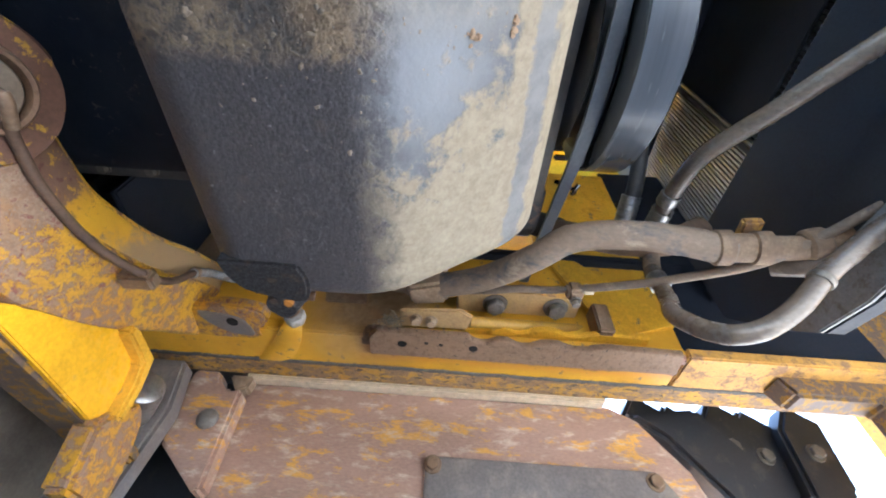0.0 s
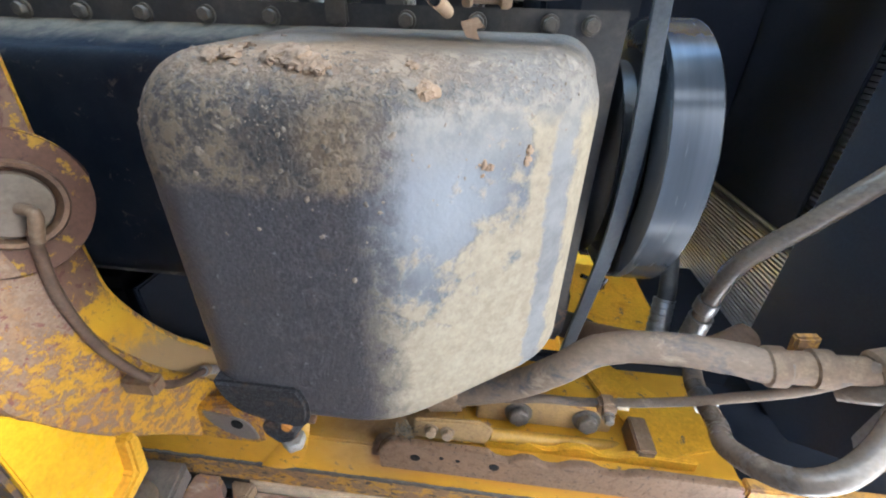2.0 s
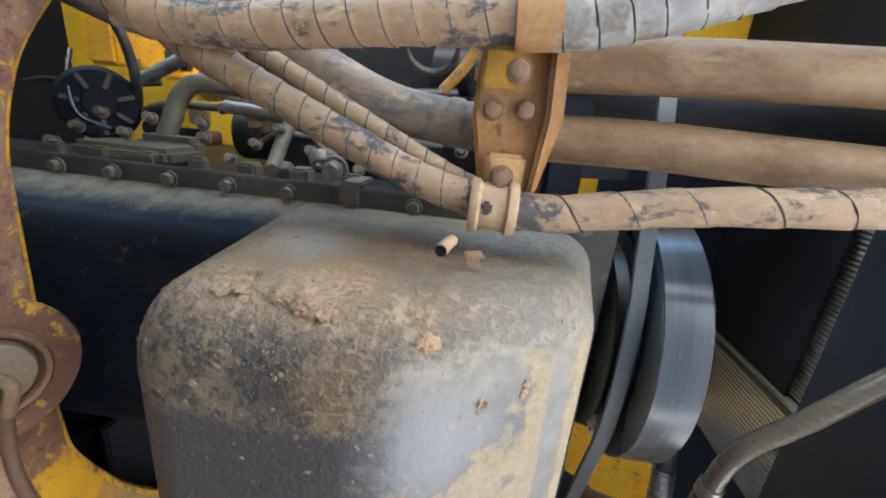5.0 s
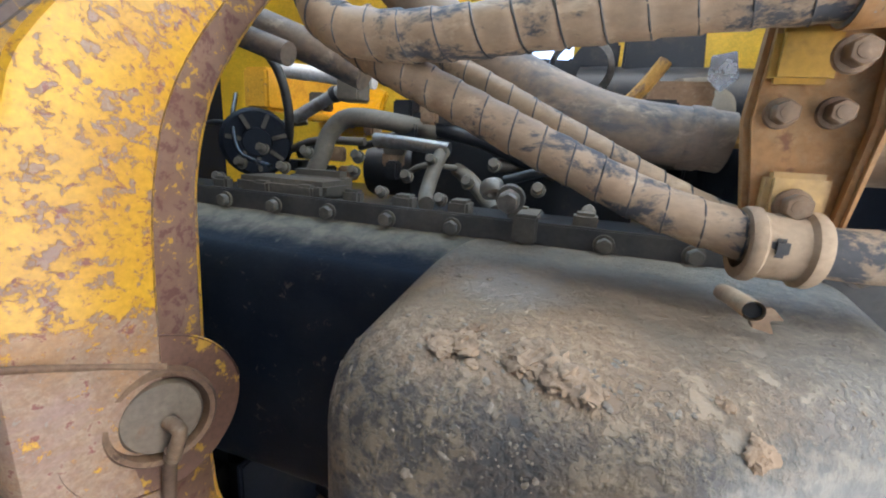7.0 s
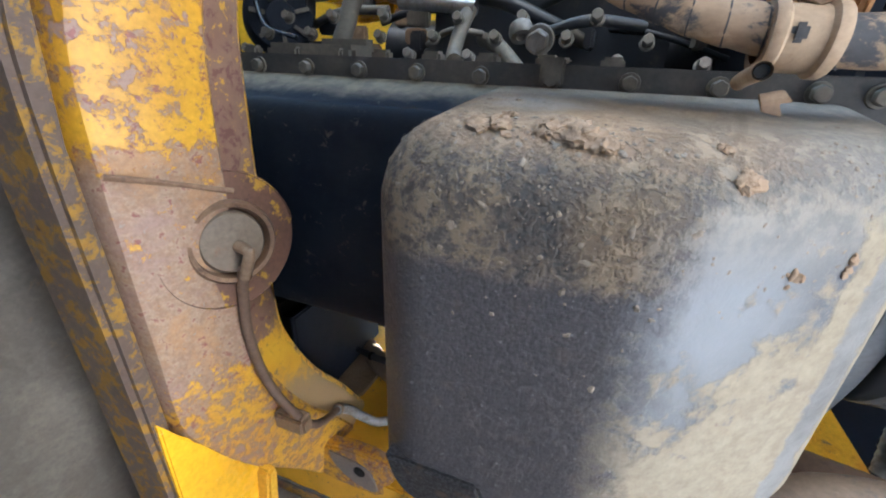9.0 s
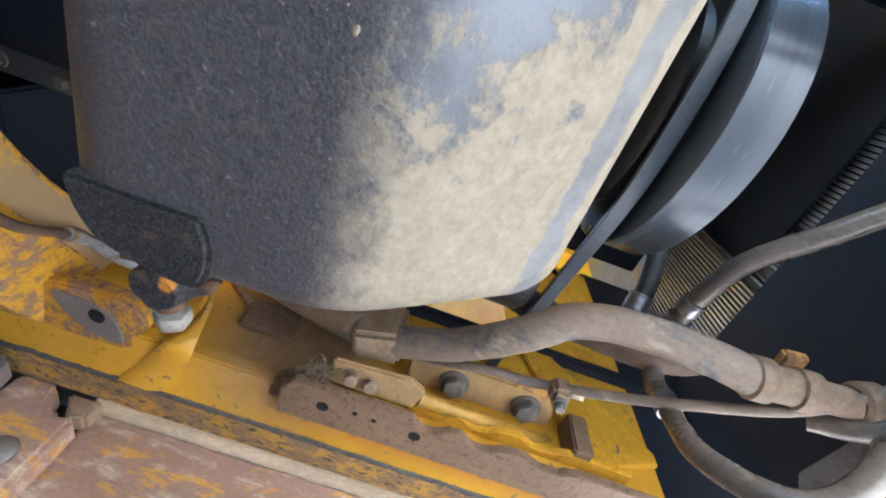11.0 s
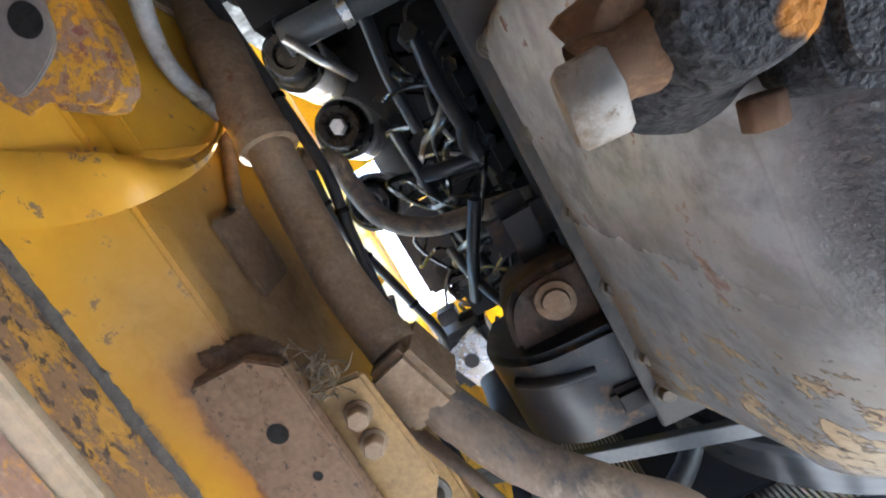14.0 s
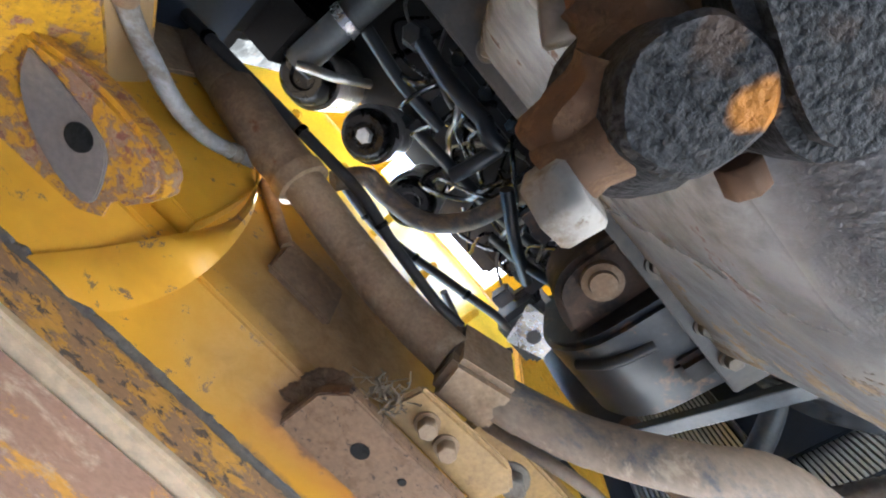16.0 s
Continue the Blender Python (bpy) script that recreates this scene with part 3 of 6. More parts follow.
def box(x0, x1, y0, y1, z0, z1, bev=0.002, bm=None):
    own = bm is None
    b2 = bmesh.new()
    bmesh.ops.create_cube(b2, size=1)
    for v in b2.verts:
        v.co = Vector(((x0 + x1) / 2 + v.co.x * (x1 - x0), (y0 + y1) / 2 + v.co.y * (y1 - y0), (z0 + z1) / 2 + v.co.z * (z1 - z0)))
    if bev:
        bevel(b2, bev)
    return b2 if own else join(bm, b2)


def join(bm, other):
    tmp = bpy.data.meshes.new("tmp")
    other.to_mesh(tmp)
    other.free()
    bm.from_mesh(tmp)
    bpy.data.meshes.remove(tmp)
    return bm


def frame_of(d):
    d = Vector(d).normalized()
    return d.to_track_quat('Z', 'Y').to_matrix().to_4x4()


def cyl(a, b, r, seg=24, r2=None, bev=0.0):
    a, b = Vector(a), Vector(b)
    bm = bmesh.new()
    bmesh.ops.create_cone(bm, cap_ends=True, segments=seg, radius1=r, radius2=r if r2 is None else r2, depth=(b - a).length)
    bm.transform(Matrix.Translation((a + b) / 2) @ frame_of(b - a))
    if bev:
        bevel(bm, bev, 2, 50)
    return bm


def turned(profile, origin, axis, seg=32):
    """A lathe shape: profile of (radius, distance along the axis)."""
    bm = bmesh.new()
    rings = []
    m = Matrix.Translation(origin) @ frame_of(axis)
    for r, h in profile:
        if r < 1e-5:
            rings.append([bm.verts.new(m @ Vector((0, 0, h)))])
        else:
            rings.append([bm.verts.new(m @ Vector((r * math.cos(2 * math.pi * k / seg), r * math.sin(2 * math.pi * k / seg), h))) for k in range(seg)])
    for p, q in zip(rings, rings[1:]):
        for k in range(seg):
            l = (k + 1) % seg
            if len(p) == 1 and len(q) > 1:
                bm.faces.new((p[0], q[l], q[k]))
            elif len(q) == 1 and len(p) > 1:
                bm.faces.new((p[k], p[l], q[0]))
            elif len(p) > 1:
                bm.faces.new((p[k], p[l], q[l], q[k]))
    bmesh.ops.recalc_face_normals(bm, faces=bm.faces)
    return bm


def smooth_path(pts, step):
    """Points on a Catmull-Rom curve through pts, about step apart."""
    P = [Vector(p) for p in pts]
    if len(P) == 2:
        n = max(2, int((P[1] - P[0]).length / step))
        return [P[0].lerp(P[1], k / n) for k in range(n + 1)]
    P = [2 * P[0] - P[1]] + P + [2 * P[-1] - P[-2]]
    out = []
    for i in range(1, len(P) - 2):
        p0, p1, p2, p3 = P[i - 1:i + 3]
        n = max(2, int((p2 - p1).length / step))
        for k in range(n):
            t = k / n
            out.append(0.5 * (2 * p1 + (p2 - p0) * t + (2 * p0 - 5 * p1 + 4 * p2 - p3) * t * t + (3 * p1 - p0 - 3 * p2 + p3) * t ** 3))
    out.append(P[-2])
    return out


def tube(pts, r, seg=16, step=0.008, wrap=0.0, ridge=0.09, rough=0.0, caps=True):
    """A hose along pts. wrap: pitch of a spiral tape whose edge stands proud by ridge of the radius."""
    C = smooth_path(pts, step)
    bm = bmesh.new()
    rings, s = [], 0.0
    up = Vector((0, 0, 1)) if abs((C[1] - C[0]).normalized().z) < 0.9 else Vector((0, 1, 0))
    for i, c in enumerate(C):
        d = (C[min(i + 1, len(C) - 1)] - C[max(i - 1, 0)]).normalized()
        side = d.cross(up).normalized()
        up = side.cross(d).normalized()
        if i:
            s += (c - C[i - 1]).length
        ring = []
        for k in range(seg):
            a = 2 * math.pi * k / seg
            q = r
            if wrap:
                ph = (s / wrap + k / seg) % 1.0
                q *= 1 + ridge * ph
            if rough:
                q *= 1 + rough * noise.noise(c * 40 + Vector((k * 0.7, i * 0.1, 0)))
            ring.append(bm.verts.new(c + side * (q * math.cos(a)) + up * (q * math.sin(a))))
        rings.append(ring)
    for p, q in zip(rings, rings[1:]):
        for k in range(seg):
            l = (k + 1) % seg
            bm.faces.new((p[k], p[l], q[l], q[k]))
    if caps:
        bm.faces.new(rings[0])
        bm.faces.new(rings[-1])
    bmesh.ops.recalc_face_normals(bm, faces=bm.faces)
    return bm


def slab(outline, axis, lo, hi, bev=0.003):
    """A plate: outline of 2D points in the plane across axis, from lo to hi along it."""
    def put(u, v, w):
        return Vector({'x': (w, u, v), 'y': (u, w, v), 'z': (u, v, w)}[axis])
    bm = bmesh.new()
    a = [bm.verts.new(put(u, v, lo)) for u, v in outline]
    b = [bm.verts.new(put(u, v, hi)) for u, v in outline]
    bm.faces.new(a)
    bm.faces.new(b)
    n = len(a)
    for k in range(n):
        bm.faces.new((a[k], a[(k + 1) % n], b[(k + 1) % n], b[k]))
    bmesh.ops.recalc_face_normals(bm, faces=bm.faces)
    if bev:
        bevel(bm, bev, 2, 35)
    return bm


def hexbolt(at, axis, r=0.009, h=0.007, washer=True, dome=True):
    """A hex head on a washer, pointing along axis from its seat."""
    m = Matrix.Translation(at) @ frame_of(axis)
    bm = bmesh.new()
    if washer:
        b = bmesh.new()
        bmesh.ops.create_cone(b, cap_ends=True, segments=20, radius1=r * 1.3, radius2=r * 1.25, depth=h * 0.3)
        b.transform(Matrix.Translation((0, 0, h * 0.15)))
        join(bm, b)
    b = bmesh.new()
    bmesh.ops.create_cone(b, cap_ends=True, segments=6, radius1=r, radius2=r, depth=h)
    b.transform(Matrix.Translation((0, 0, h * (0.75 if washer else 0.5))))
    bevel(b, r * 0.12, 1, 40)
    join(bm, b)
    bm.transform(m)
    return bm


def arc(cx, cy, r, a0, a1, n):
    return [(cx + r * math.cos(radians(a0 + (a1 - a0) * k / n)), cy + r * math.sin(radians(a0 + (a1 - a0) * k / n))) for k in range(n + 1)]


def smooth2(pts, step=0.01):
    return [(p.x, p.y) for p in smooth_path([(a, b, 0) for a, b in pts], step)]


def rounded(x0, x1, y0, y1, r, n=6):
    return arc(x1 - r, y1 - r, r, 0, 90, n) + arc(x0 + r, y1 - r, r, 90, 180, n) + arc(x0 + r, y0 + r, r, 180, 270, n) + arc(x1 - r, y0 + r, r, 270, 360, n)


# ---- ground ----
bm = bmesh.new()
bmesh.ops.create_grid(bm, x_segments=40, y_segments=40, size=60)
setting("ground", bm, "ground", "pale dry sandy ground")


# ---- oil pan ----
def pan_floor(x):
    """Height of the sump's floor: flat at the rear, a ramp rising to the front."""
    return 0.641 + 0.65 * 0.010 * math.log(1 + math.exp((x + 0.037) / 0.010))


def plan(x0, x1, y0, y1, r, n=10, m=26, front=1.0):
    """A rounded rectangle with its straight sides divided; all corners but the near rear one may be tighter."""
    q, w, p = r * front, r * (front * 1.3 - 0.3), r * (front + 1) / 2
    c = arc(x1 - q, y1 - q, q, 0, 90, n) + arc(x0 + w, y1 - w, w, 90, 180, n) + arc(x0 + r, y0 + r, r, 180, 270, n) + arc(x1 - p, y0 + p, p, 270, 360, n)
    out = []
    for k, (a, b) in enumerate(zip(c, c[1:] + c[:1])):
        out.append(a)
        if k % (n + 1) == n:
            out += [(a[0] + (b[0] - a[0]) * q / m, a[1] + (b[1] - a[1]) * q / m) for q in range(1, m)]
    return out


def basin(x0, x1, y0, y1, top, floor, r_plan, draft, edge, shrink=16, front=1.0, taper=0.0):
    """A pressed tray: rounded plan, drafted walls, a rounded lower edge (draft and edge: rear, front, near, far) and a floor height given by x."""
    bm = bmesh.new()
    levels = [(0.0, 0.0, 0.0), (0.2, 0.25, 0.0), (0.4, 0.5, 0.0), (0.6, 0.75, 0.0), (0.78, 1.0, 0.0)]
    for k in range(1, 11):
        a = radians(9 * k)
        levels.append((0.78 + 0.22 * math.sin(a), 1.0, 1 - math.cos(a)))
    rings = []
    for d, f, g in levels:
        i = [a * f + b * g for a, b in zip(draft, edge)]
        rp = max(r_plan - 0.25 * sum(i) / 4, 0.012)
        lean = [(u, v - taper * f * max(0.0, u + 0.07) * max(0.0, (v - y0) / (y1 - y0) - 0.3) / 0.7) for u, v in plan(x0 + i[0], x1 - i[1], y0 + i[2], y1 - i[3], rp, front=front)]
        rings.append([bm.verts.new((u, v, top - d * (top - floor(u)))) for u, v in lean])
    last = [v.co.copy() for v in rings[-1]]
    cx, cy = sum(c.x for c in last) / len(last), sum(c.y for c in last) / len(last)
    for k in range(1, shrink):
        f = 1 - k / shrink
        rings.append([bm.verts.new((cx + (c.x - cx) * f, cy + (c.y - cy) * f, floor(cx + (c.x - cx) * f))) for c in last])
    for p, q in zip(rings, rings[1:]):
        n = len(p)
        for k in range(n):
            bm.faces.new((p[k], p[(k + 1) % n], q[(k + 1) % n], q[k]))
    bm.faces.new(rings[-1])
    bmesh.ops.recalc_face_normals(bm, faces=bm.faces)
    return bm


PITCH = 0.068
NEAR, FAR, FLANGE = 0.003, 0.32, 0.870
pan = thing("oil_pan", "black engine oil pan, dusty and mud-splashed, bolted under the block", "oil pan")
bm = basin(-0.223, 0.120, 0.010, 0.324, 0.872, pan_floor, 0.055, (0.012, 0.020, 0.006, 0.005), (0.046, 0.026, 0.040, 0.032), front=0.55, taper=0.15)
part("sump", bm, "pan", pan, "deep black sump with pale dust, tan mud film and painted-in sheen", 60)
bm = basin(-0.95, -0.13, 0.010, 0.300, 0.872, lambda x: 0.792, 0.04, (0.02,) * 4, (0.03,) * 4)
part("shallow_pan", bm, "pan_shaded", pan, "shallow rear pan with shade put into its paint", 60)
bm = slab([(-0.95, NEAR - 0.013), (0.139, NEAR - 0.013), (0.139, FAR + 0.014), (-0.95, FAR + 0.014)], 'z', 0.8700, 0.8765, 0.0015)
part("flange", bm, "flange_grime", pan, "thin black pressed pan flange")
for side_y in (NEAR, FAR):
    for px in [PITCH * k for k in range(-13, 2)] + [0.106]:
        part("bolt", hexbolt((px, side_y, 0.8700), (0, 0, -1), 0.0070, 0.0075), "dust_cast", pan)
# drain fitting at the rear far corner of the floor
DRAIN = Matrix.Translation((-0.001, -0.002, 0.010))
bm = slab(smooth2([(-0.119, 0.262), (-0.113, 0.280), (-0.115, 0.300), (-0.124, 0.3105), (-0.150, 0.3065), (-0.165, 0.3025), (-0.178, 0.296), (-0.188, 0.282), (-0.194, 0.262)], 0.004), 'z', 0.6375, 0.668, 0.005)
part("pad", bm, "pad_cast", pan, "raised black pad on the sump floor")
bm = turned([(0, 0), (0.008, 0.0004), (0.0135, 0), (0.0152, 0.0018), (0.0158, 0.007), (0.018, 0.018), (0.024, 0.030)], (-0.1435, 0.3215, 0.628), (0, 0, 1), 28)
for v in bm.verts:
    v.co += Vector((noise.noise(v.co * 90), noise.noise(v.co * 90 + Vector((5, 0, 0))), noise.noise(v.co * 90 + Vector((0, 9, 0))))) * 0.0014
bm.transform(DRAIN)
fitting = part("drain_boss", bm, "pad_cast", pan, "rough cast drain boss")
bm = turned([(0.0125, 0), (0.0105, 0.010), (0.0085, 0.016), (0.0095, 0.021), (0.0095, 0.026)], (-0.144, 0.324, 0.641), (-0.05, 1, 0.2), 20)
for v in bm.verts:
    v.co += Vector((noise.noise(v.co * 120), noise.noise(v.co * 120 + Vector((5, 0, 0))), noise.noise(v.co * 120 + Vector((0, 9, 0))))) * 0.0016
bm.transform(DRAIN)
part("arm", bm, "mud_brown", fitting, "brown mud-caked arm of the boss")
part("drain_plug", hexbolt((-0.1413, 0.3430, 0.6508), (-0.05, 1, 0.2), 0.0113, 0.012, False, False), "pale_plug", fitting, "pale dusty hex drain plug")
part("side_plug", hexbolt((-0.124, 0.3150, 0.6525), (1, 0.15, 0.05), 0.0050, 0.008, False, False), "mud_brown", fitting, "small muddy hex plug")
def crusted(bm, amount, seed):
    for v in bm.verts:
        v.co += Vector([noise.noise(v.co * 110 + Vector((seed, 7 * k, 0))) for k in range(3)]) * amount
    return bm


part("web", crusted(tube([(-0.1470, 0.3160, 0.6600), (-0.1590, 0.3140, 0.6620), (-0.1710, 0.3110, 0.6640)], 0.0125, 20, 0.003), 0.003, 3), "mud_brown", fitting, "mud-caked web between the plugs")
part("web_cap", crusted(tube([(-0.1640, 0.3120, 0.6630), (-0.1710, 0.3100, 0.6720), (-0.1730, 0.3110, 0.6800)], 0.0100, 16, 0.003), 0.0016, 5), "mud_brown", fitting, "muddy cap")
part("rear_plug", hexbolt((-0.1725, 0.3120, 0.6800), (-0.5, 0.85, 0.10), 0.0098, 0.013, False, False), "bolt", fitting, "small rusty hex plug")
part("mud_cake", crusted(tube([(-0.1570, 0.3240, 0.6550), (-0.1540, 0.3360, 0.6570), (-0.1510, 0.3430, 0.6600)], 0.0095, 18, 0.0025), 0.003, 9), "mud_brown", fitting, "brown mud caked on the arm")
# mud clods and crumbs on the pan
sump_mesh = [o for o in pan.children if o.name.startswith("sump")][0].data
SPOTS = [(p.center.copy(), p.normal.copy(), p.area) for p in sump_mesh.polygons]


def on_sump(x, y, z):
    """The nearest place on the sump's skin, and its normal."""
    best = min(SPOTS, key=lambda q: (q[0] - Vector((x, y, z))).length)
    d = Vector((x, y, z)) - best[0]
    return best[0] + d - best[1] * d.dot(best[1]), best[1]


def clods(at, spread, size, n, seed):
    rnd = random.Random(seed)
    bm = bmesh.new()
    for k in range(n):
        p, nn = on_sump(*(Vector(at) + Vector([rnd.gauss(0, q) for q in spread])))
        b = bmesh.new()
        bmesh.ops.create_icosphere(b, subdivisions=3 if size > 0.0028 else 2 if size > 0.0018 else 1, radius=1)
        q = size * rnd.uniform(0.4, 1.0) * (1.0 if k % 3 else 1.3)
        st = Vector((rnd.uniform(0.7, 1.5), rnd.uniform(0.7, 1.4), rnd.uniform(0.35, 0.8)))
        for v in b.verts:
            c = v.co.copy()
            v.co = Vector((c.x * st.x, c.y * st.y, c.z * st.z)) * q * (1 + 0.6 * noise.noise(c * 2.0 + Vector((k * 9.1, seed, 0))))
        b.transform(Matrix.Translation(p + nn * q * 0.2) @ frame_of(nn) @ pose(0, 0, 0, 0, 0, rnd.uniform(0, 360)))
        join(bm, b)
    return bm


for at, spread, size, n, seed in (((-0.108, 0.016, 0.671), (0.003, 0.002, 0.003), 0.0050, 12, 1), ((-0.098, 0.016, 0.666), (0.004, 0.002, 0.003), 0.0058, 16, 31), ((-0.087, 0.018, 0.664), (0.004, 0.002, 0.003), 0.0056, 15, 7), ((-0.077, 0.021, 0.661), (0.003, 0.002, 0.002), 0.0044, 9, 33),
                                  ((-0.0205, 0.0385, 0.669), (0.0011, 0.0026, 0.001), 0.0031, 11, 2), ((-0.0300, 0.0275, 0.677), (0.0014, 0.0014, 0.001), 0.0028, 8, 12), ((-0.137, 0.017, 0.674), (0.004, 0.002, 0.004), 0.0050, 18, 3), ((-0.10, 0.02, 0.668), (0.022, 0.006, 0.006), 0.0010, 70, 8),
                                  ((0.043, 0.076, 0.698), (0.0012, 0.004, 0.001), 0.0024, 8, 4), ((0.019, 0.080, 0.676), (0.002, 0.002, 0.001), 0.0022, 7, 5), ((-0.105, 0.046, 0.645), (0.012, 0.008, 0.001), 0.0008, 40, 9), ((-0.135, 0.050, 0.645), (0.010, 0.010, 0.001), 0.0008, 34, 10), ((0.04, 0.032, 0.705), (0.018, 0.008, 0.004), 0.0009, 40, 11)):
    tagged(single("mud_clod", clods(at, spread, size, n, seed), "mud" if size > 0.0015 else "crumb", "crumbly clod of dried tan mud stuck to the oil pan", "mud", "mud clods on the pan"), kind="stuff")
bm = bmesh.new()
rnd = random.Random(21)
near_faces = [q for q in SPOTS if q[0].z < 0.76 and q[0].y < 0.20]
for k in range(1500):
    c, nn, area = rnd.choice(near_faces)
    if c.y > 0.02 + abs(rnd.gauss(0, 0.06)) or c.x < -0.215:
        continue
    r = rnd.choice((0.0005, 0.0007, 0.0009, 0.0013, 0.0017))
    if c.x > -0.03 and r > 0.0010:
        continue
    b = bmesh.new()
    bmesh.ops.create_icosphere(b, subdivisions=2 if r > 0.0010 else 1, radius=1)
    long, tall = rnd.uniform(0.9, 1.9), rnd.uniform(0.30, 0.65)
    for v in b.verts:
        w = 1 + 0.7 * noise.noise(v.co * 1.8 + Vector((k * 3.7, 0, 0)))
        v.co = Vector((v.co.x * long, v.co.y, v.co.z * tall)) * r * w
    side = frame_of(nn)
    b.transform(Matrix.Translation(c + side.to_3x3() @ Vector((rnd.uniform(-0.004, 0.004), rnd.uniform(-0.004, 0.004), 0))) @ side @ pose(0, 0, 0, 0, 0, rnd.uniform(0, 360)))
    join(bm, b)
single("mud_crumbs", bm, "crumb", "scattered crumbs of dried mud on the pan", "mud", kind="stuff")

# ---- engine block ----
block = thing("engine_block", "grimy black diesel engine block above the oil pan", "engine")
part("crankcase", box(-0.95, 0.135, 0.0, 0.322, 0.8775, 1.00, 0.004), "engine_black", block)
part("cylinder_block", box(-0.95, 0.12, 0.05, 0.27, 1.00, 1.60, 0.01), "engine_black", block)
part("timing_cover", box(0.10, 0.128, 0.03, 0.36, 0.885, 1.45, 0.006), "rusty_cast", block, "rusty black timing cover")
part("side_housing", slab(smooth2([(0.325, 0.893), (0.40, 0.90), (0.438, 0.93), (0.45, 0.97), (0.44, 1.03)], 0.01) + [(0.325, 1.05)], 'x', 0.045, 0.15, 0.006), "side_cast", block, "grey-black side housing")
part("housing_rib", tube([(0.068, 0.43, 0.918), (0.073, 0.40, 0.899), (0.078, 0.36, 0.897)], 0.006, 12), "engine_black", block)
part("cast_ledge", box(-0.09, -0.021, 0.3225, 0.385, 0.945, 1.0, 0.016), "rusty_cast", block, "rusty black cast ledge")
part("rust_ledge", slab(smooth2([(-0.020, 0.323), (-0.020, 0.375), (-0.008, 0.400), (0.016, 0.412), (0.044, 0.415)], 0.008) + [(0.044, 0.323)], 'z', 0.917, 0.99, 0.006), "ledge_rust", block, "rusty brown casting beside the housing")
part("far_cover", box(-0.95, 0.12, 0.2705, 0.445, 1.33, 1.38, 0.008), "engine_black", block, "black intake cover")
part("core_plug", turned([(0, 0), (0.012, 0), (0.013, 0.004), (0.019, 0.005), (0.02, 0.03)], (0.008, 0.362, 0.905), (0, -0.1, 1), 24), "rust_bolt", block)

# ---- crank pulley, damper and belt ----
pul = thing("crank_pulley", "dark steel crankshaft pulley with a polished damper ring", "pulley")
CY, CZ = 0.150, 0.964
part("damper_ring", turned([(0.11, 0), (0.150, 0.0), (0.156, 0.004), (0.156, 0.048), (0.151, 0.052), (0.12, 0.052)], (0.181, CY, CZ), (1, 0, 0), 72), "pulley", pul, "polished dark damper ring")
part("damper_disc", turned([(0, 0.008), (0.12, 0.008), (0.12, 0.044), (0, 0.044)], (0.181, CY, CZ), (1, 0, 0), 48), "engine_black", pul)
part("grooved_pulley", turned([(0, 0), (0.118, 0), (0.126, 0.004), (0.112, 0.010), (0.112, 0.024), (0.126, 0.030), (0.118, 0.034), (0, 0.034)], (0.146, CY, CZ), (1, 0, 0), 64), "engine_black", pul)
belt_line = smooth2([(-0.62, 1.15), (-0.406, 1.031), (-0.149, 0.912), (-0.083, 0.887), (-0.04, 0.876), (0.016, 0.864), (0.091, 0.843), (0.203, 0.842), (0.318, 0.874), (0.486, 0.928), (0.62, 0.975)], 0.02)
bm = bmesh.new()
rows_ = []
for k, (u, v) in enumerate(belt_line):
    rows_.append([bm.verts.new((x, u, v + h)) for x, h in ((0.157, 0.001), (0.158, 0), (0.173, 0), (0.174, 0.001), (0.173, 0.008), (0.158, 0.008))])
for p, q in zip(rows_, rows_[1:]):
    for k in range(6):
        bm.faces.new((p[k], p[(k + 1) % 6], q[(k + 1) % 6], q[k]))
bmesh.ops.recalc_face_normals(bm, faces=bm.faces)
belt = thing("drive_belt", "worn grey rubber drive belt round the crank pulley", "belt")
part("band", bm, "belt", belt)
for x0, x1 in ((0.1590, 0.1630), (0.1645, 0.1680), (0.1695, 0.1725)):
    rib = bmesh.new()
    rows_ = [[rib.verts.new((x, u, v + h)) for x, h in ((x0, 0.0085), (x1, 0.0085), (x1 - 0.0008, 0.0112), (x0 + 0.0008, 0.0112))] for u, v in belt_line]
    for p, q in zip(rows_, rows_[1:]):
        for k in range(4):
            rib.faces.new((p[k], p[(k + 1) % 4], q[(k + 1) % 4], q[k]))
    bmesh.ops.recalc_face_normals(rib, faces=rib.faces)
    part("rib", rib, "rubber", belt, "black inner belt rib")

# ---- curved crossmember under the engine ----
LOW = smooth2([(-0.36, 0.92), (-0.23, 0.765), (-0.124, 0.668), (-0.079, 0.647), (-0.014, 0.627), (0.08, 0.621), (0.229, 0.621), (0.31, 0.622), (0.354, 0.638), (0.437, 0.683), (0.532, 0.754), (0.60, 0.80)], 0.012)
TOP = smooth2([(-0.29, 0.985), (-0.24, 0.915), (-0.191, 0.857), (-0.129, 0.805), (-0.086, 0.781), (-0.03, 0.765), (0.04, 0.761), (0.12, 0.758), (0.20, 0.756), (0.24, 0.757), (0.28, 0.761), (0.34, 0.786), (0.40, 0.820), (0.461, 0.865), (0.55, 0.92)], 0.012)


def resample(line, n):
    P = [Vector((a, b)) for a, b in line]
    L = [0.0]
    for a, b in zip(P, P[1:]):
        L.append(L[-1] + (b - a).length)
    out, i = [], 0
    for k in range(n):
        s = L[-1] * k / (n - 1)
        while i < len(P) - 2 and L[i + 1] < s:
            i += 1
        out.append(P[i].lerp(P[i + 1], (s - L[i]) / (L[i + 1] - L[i])))
    return out


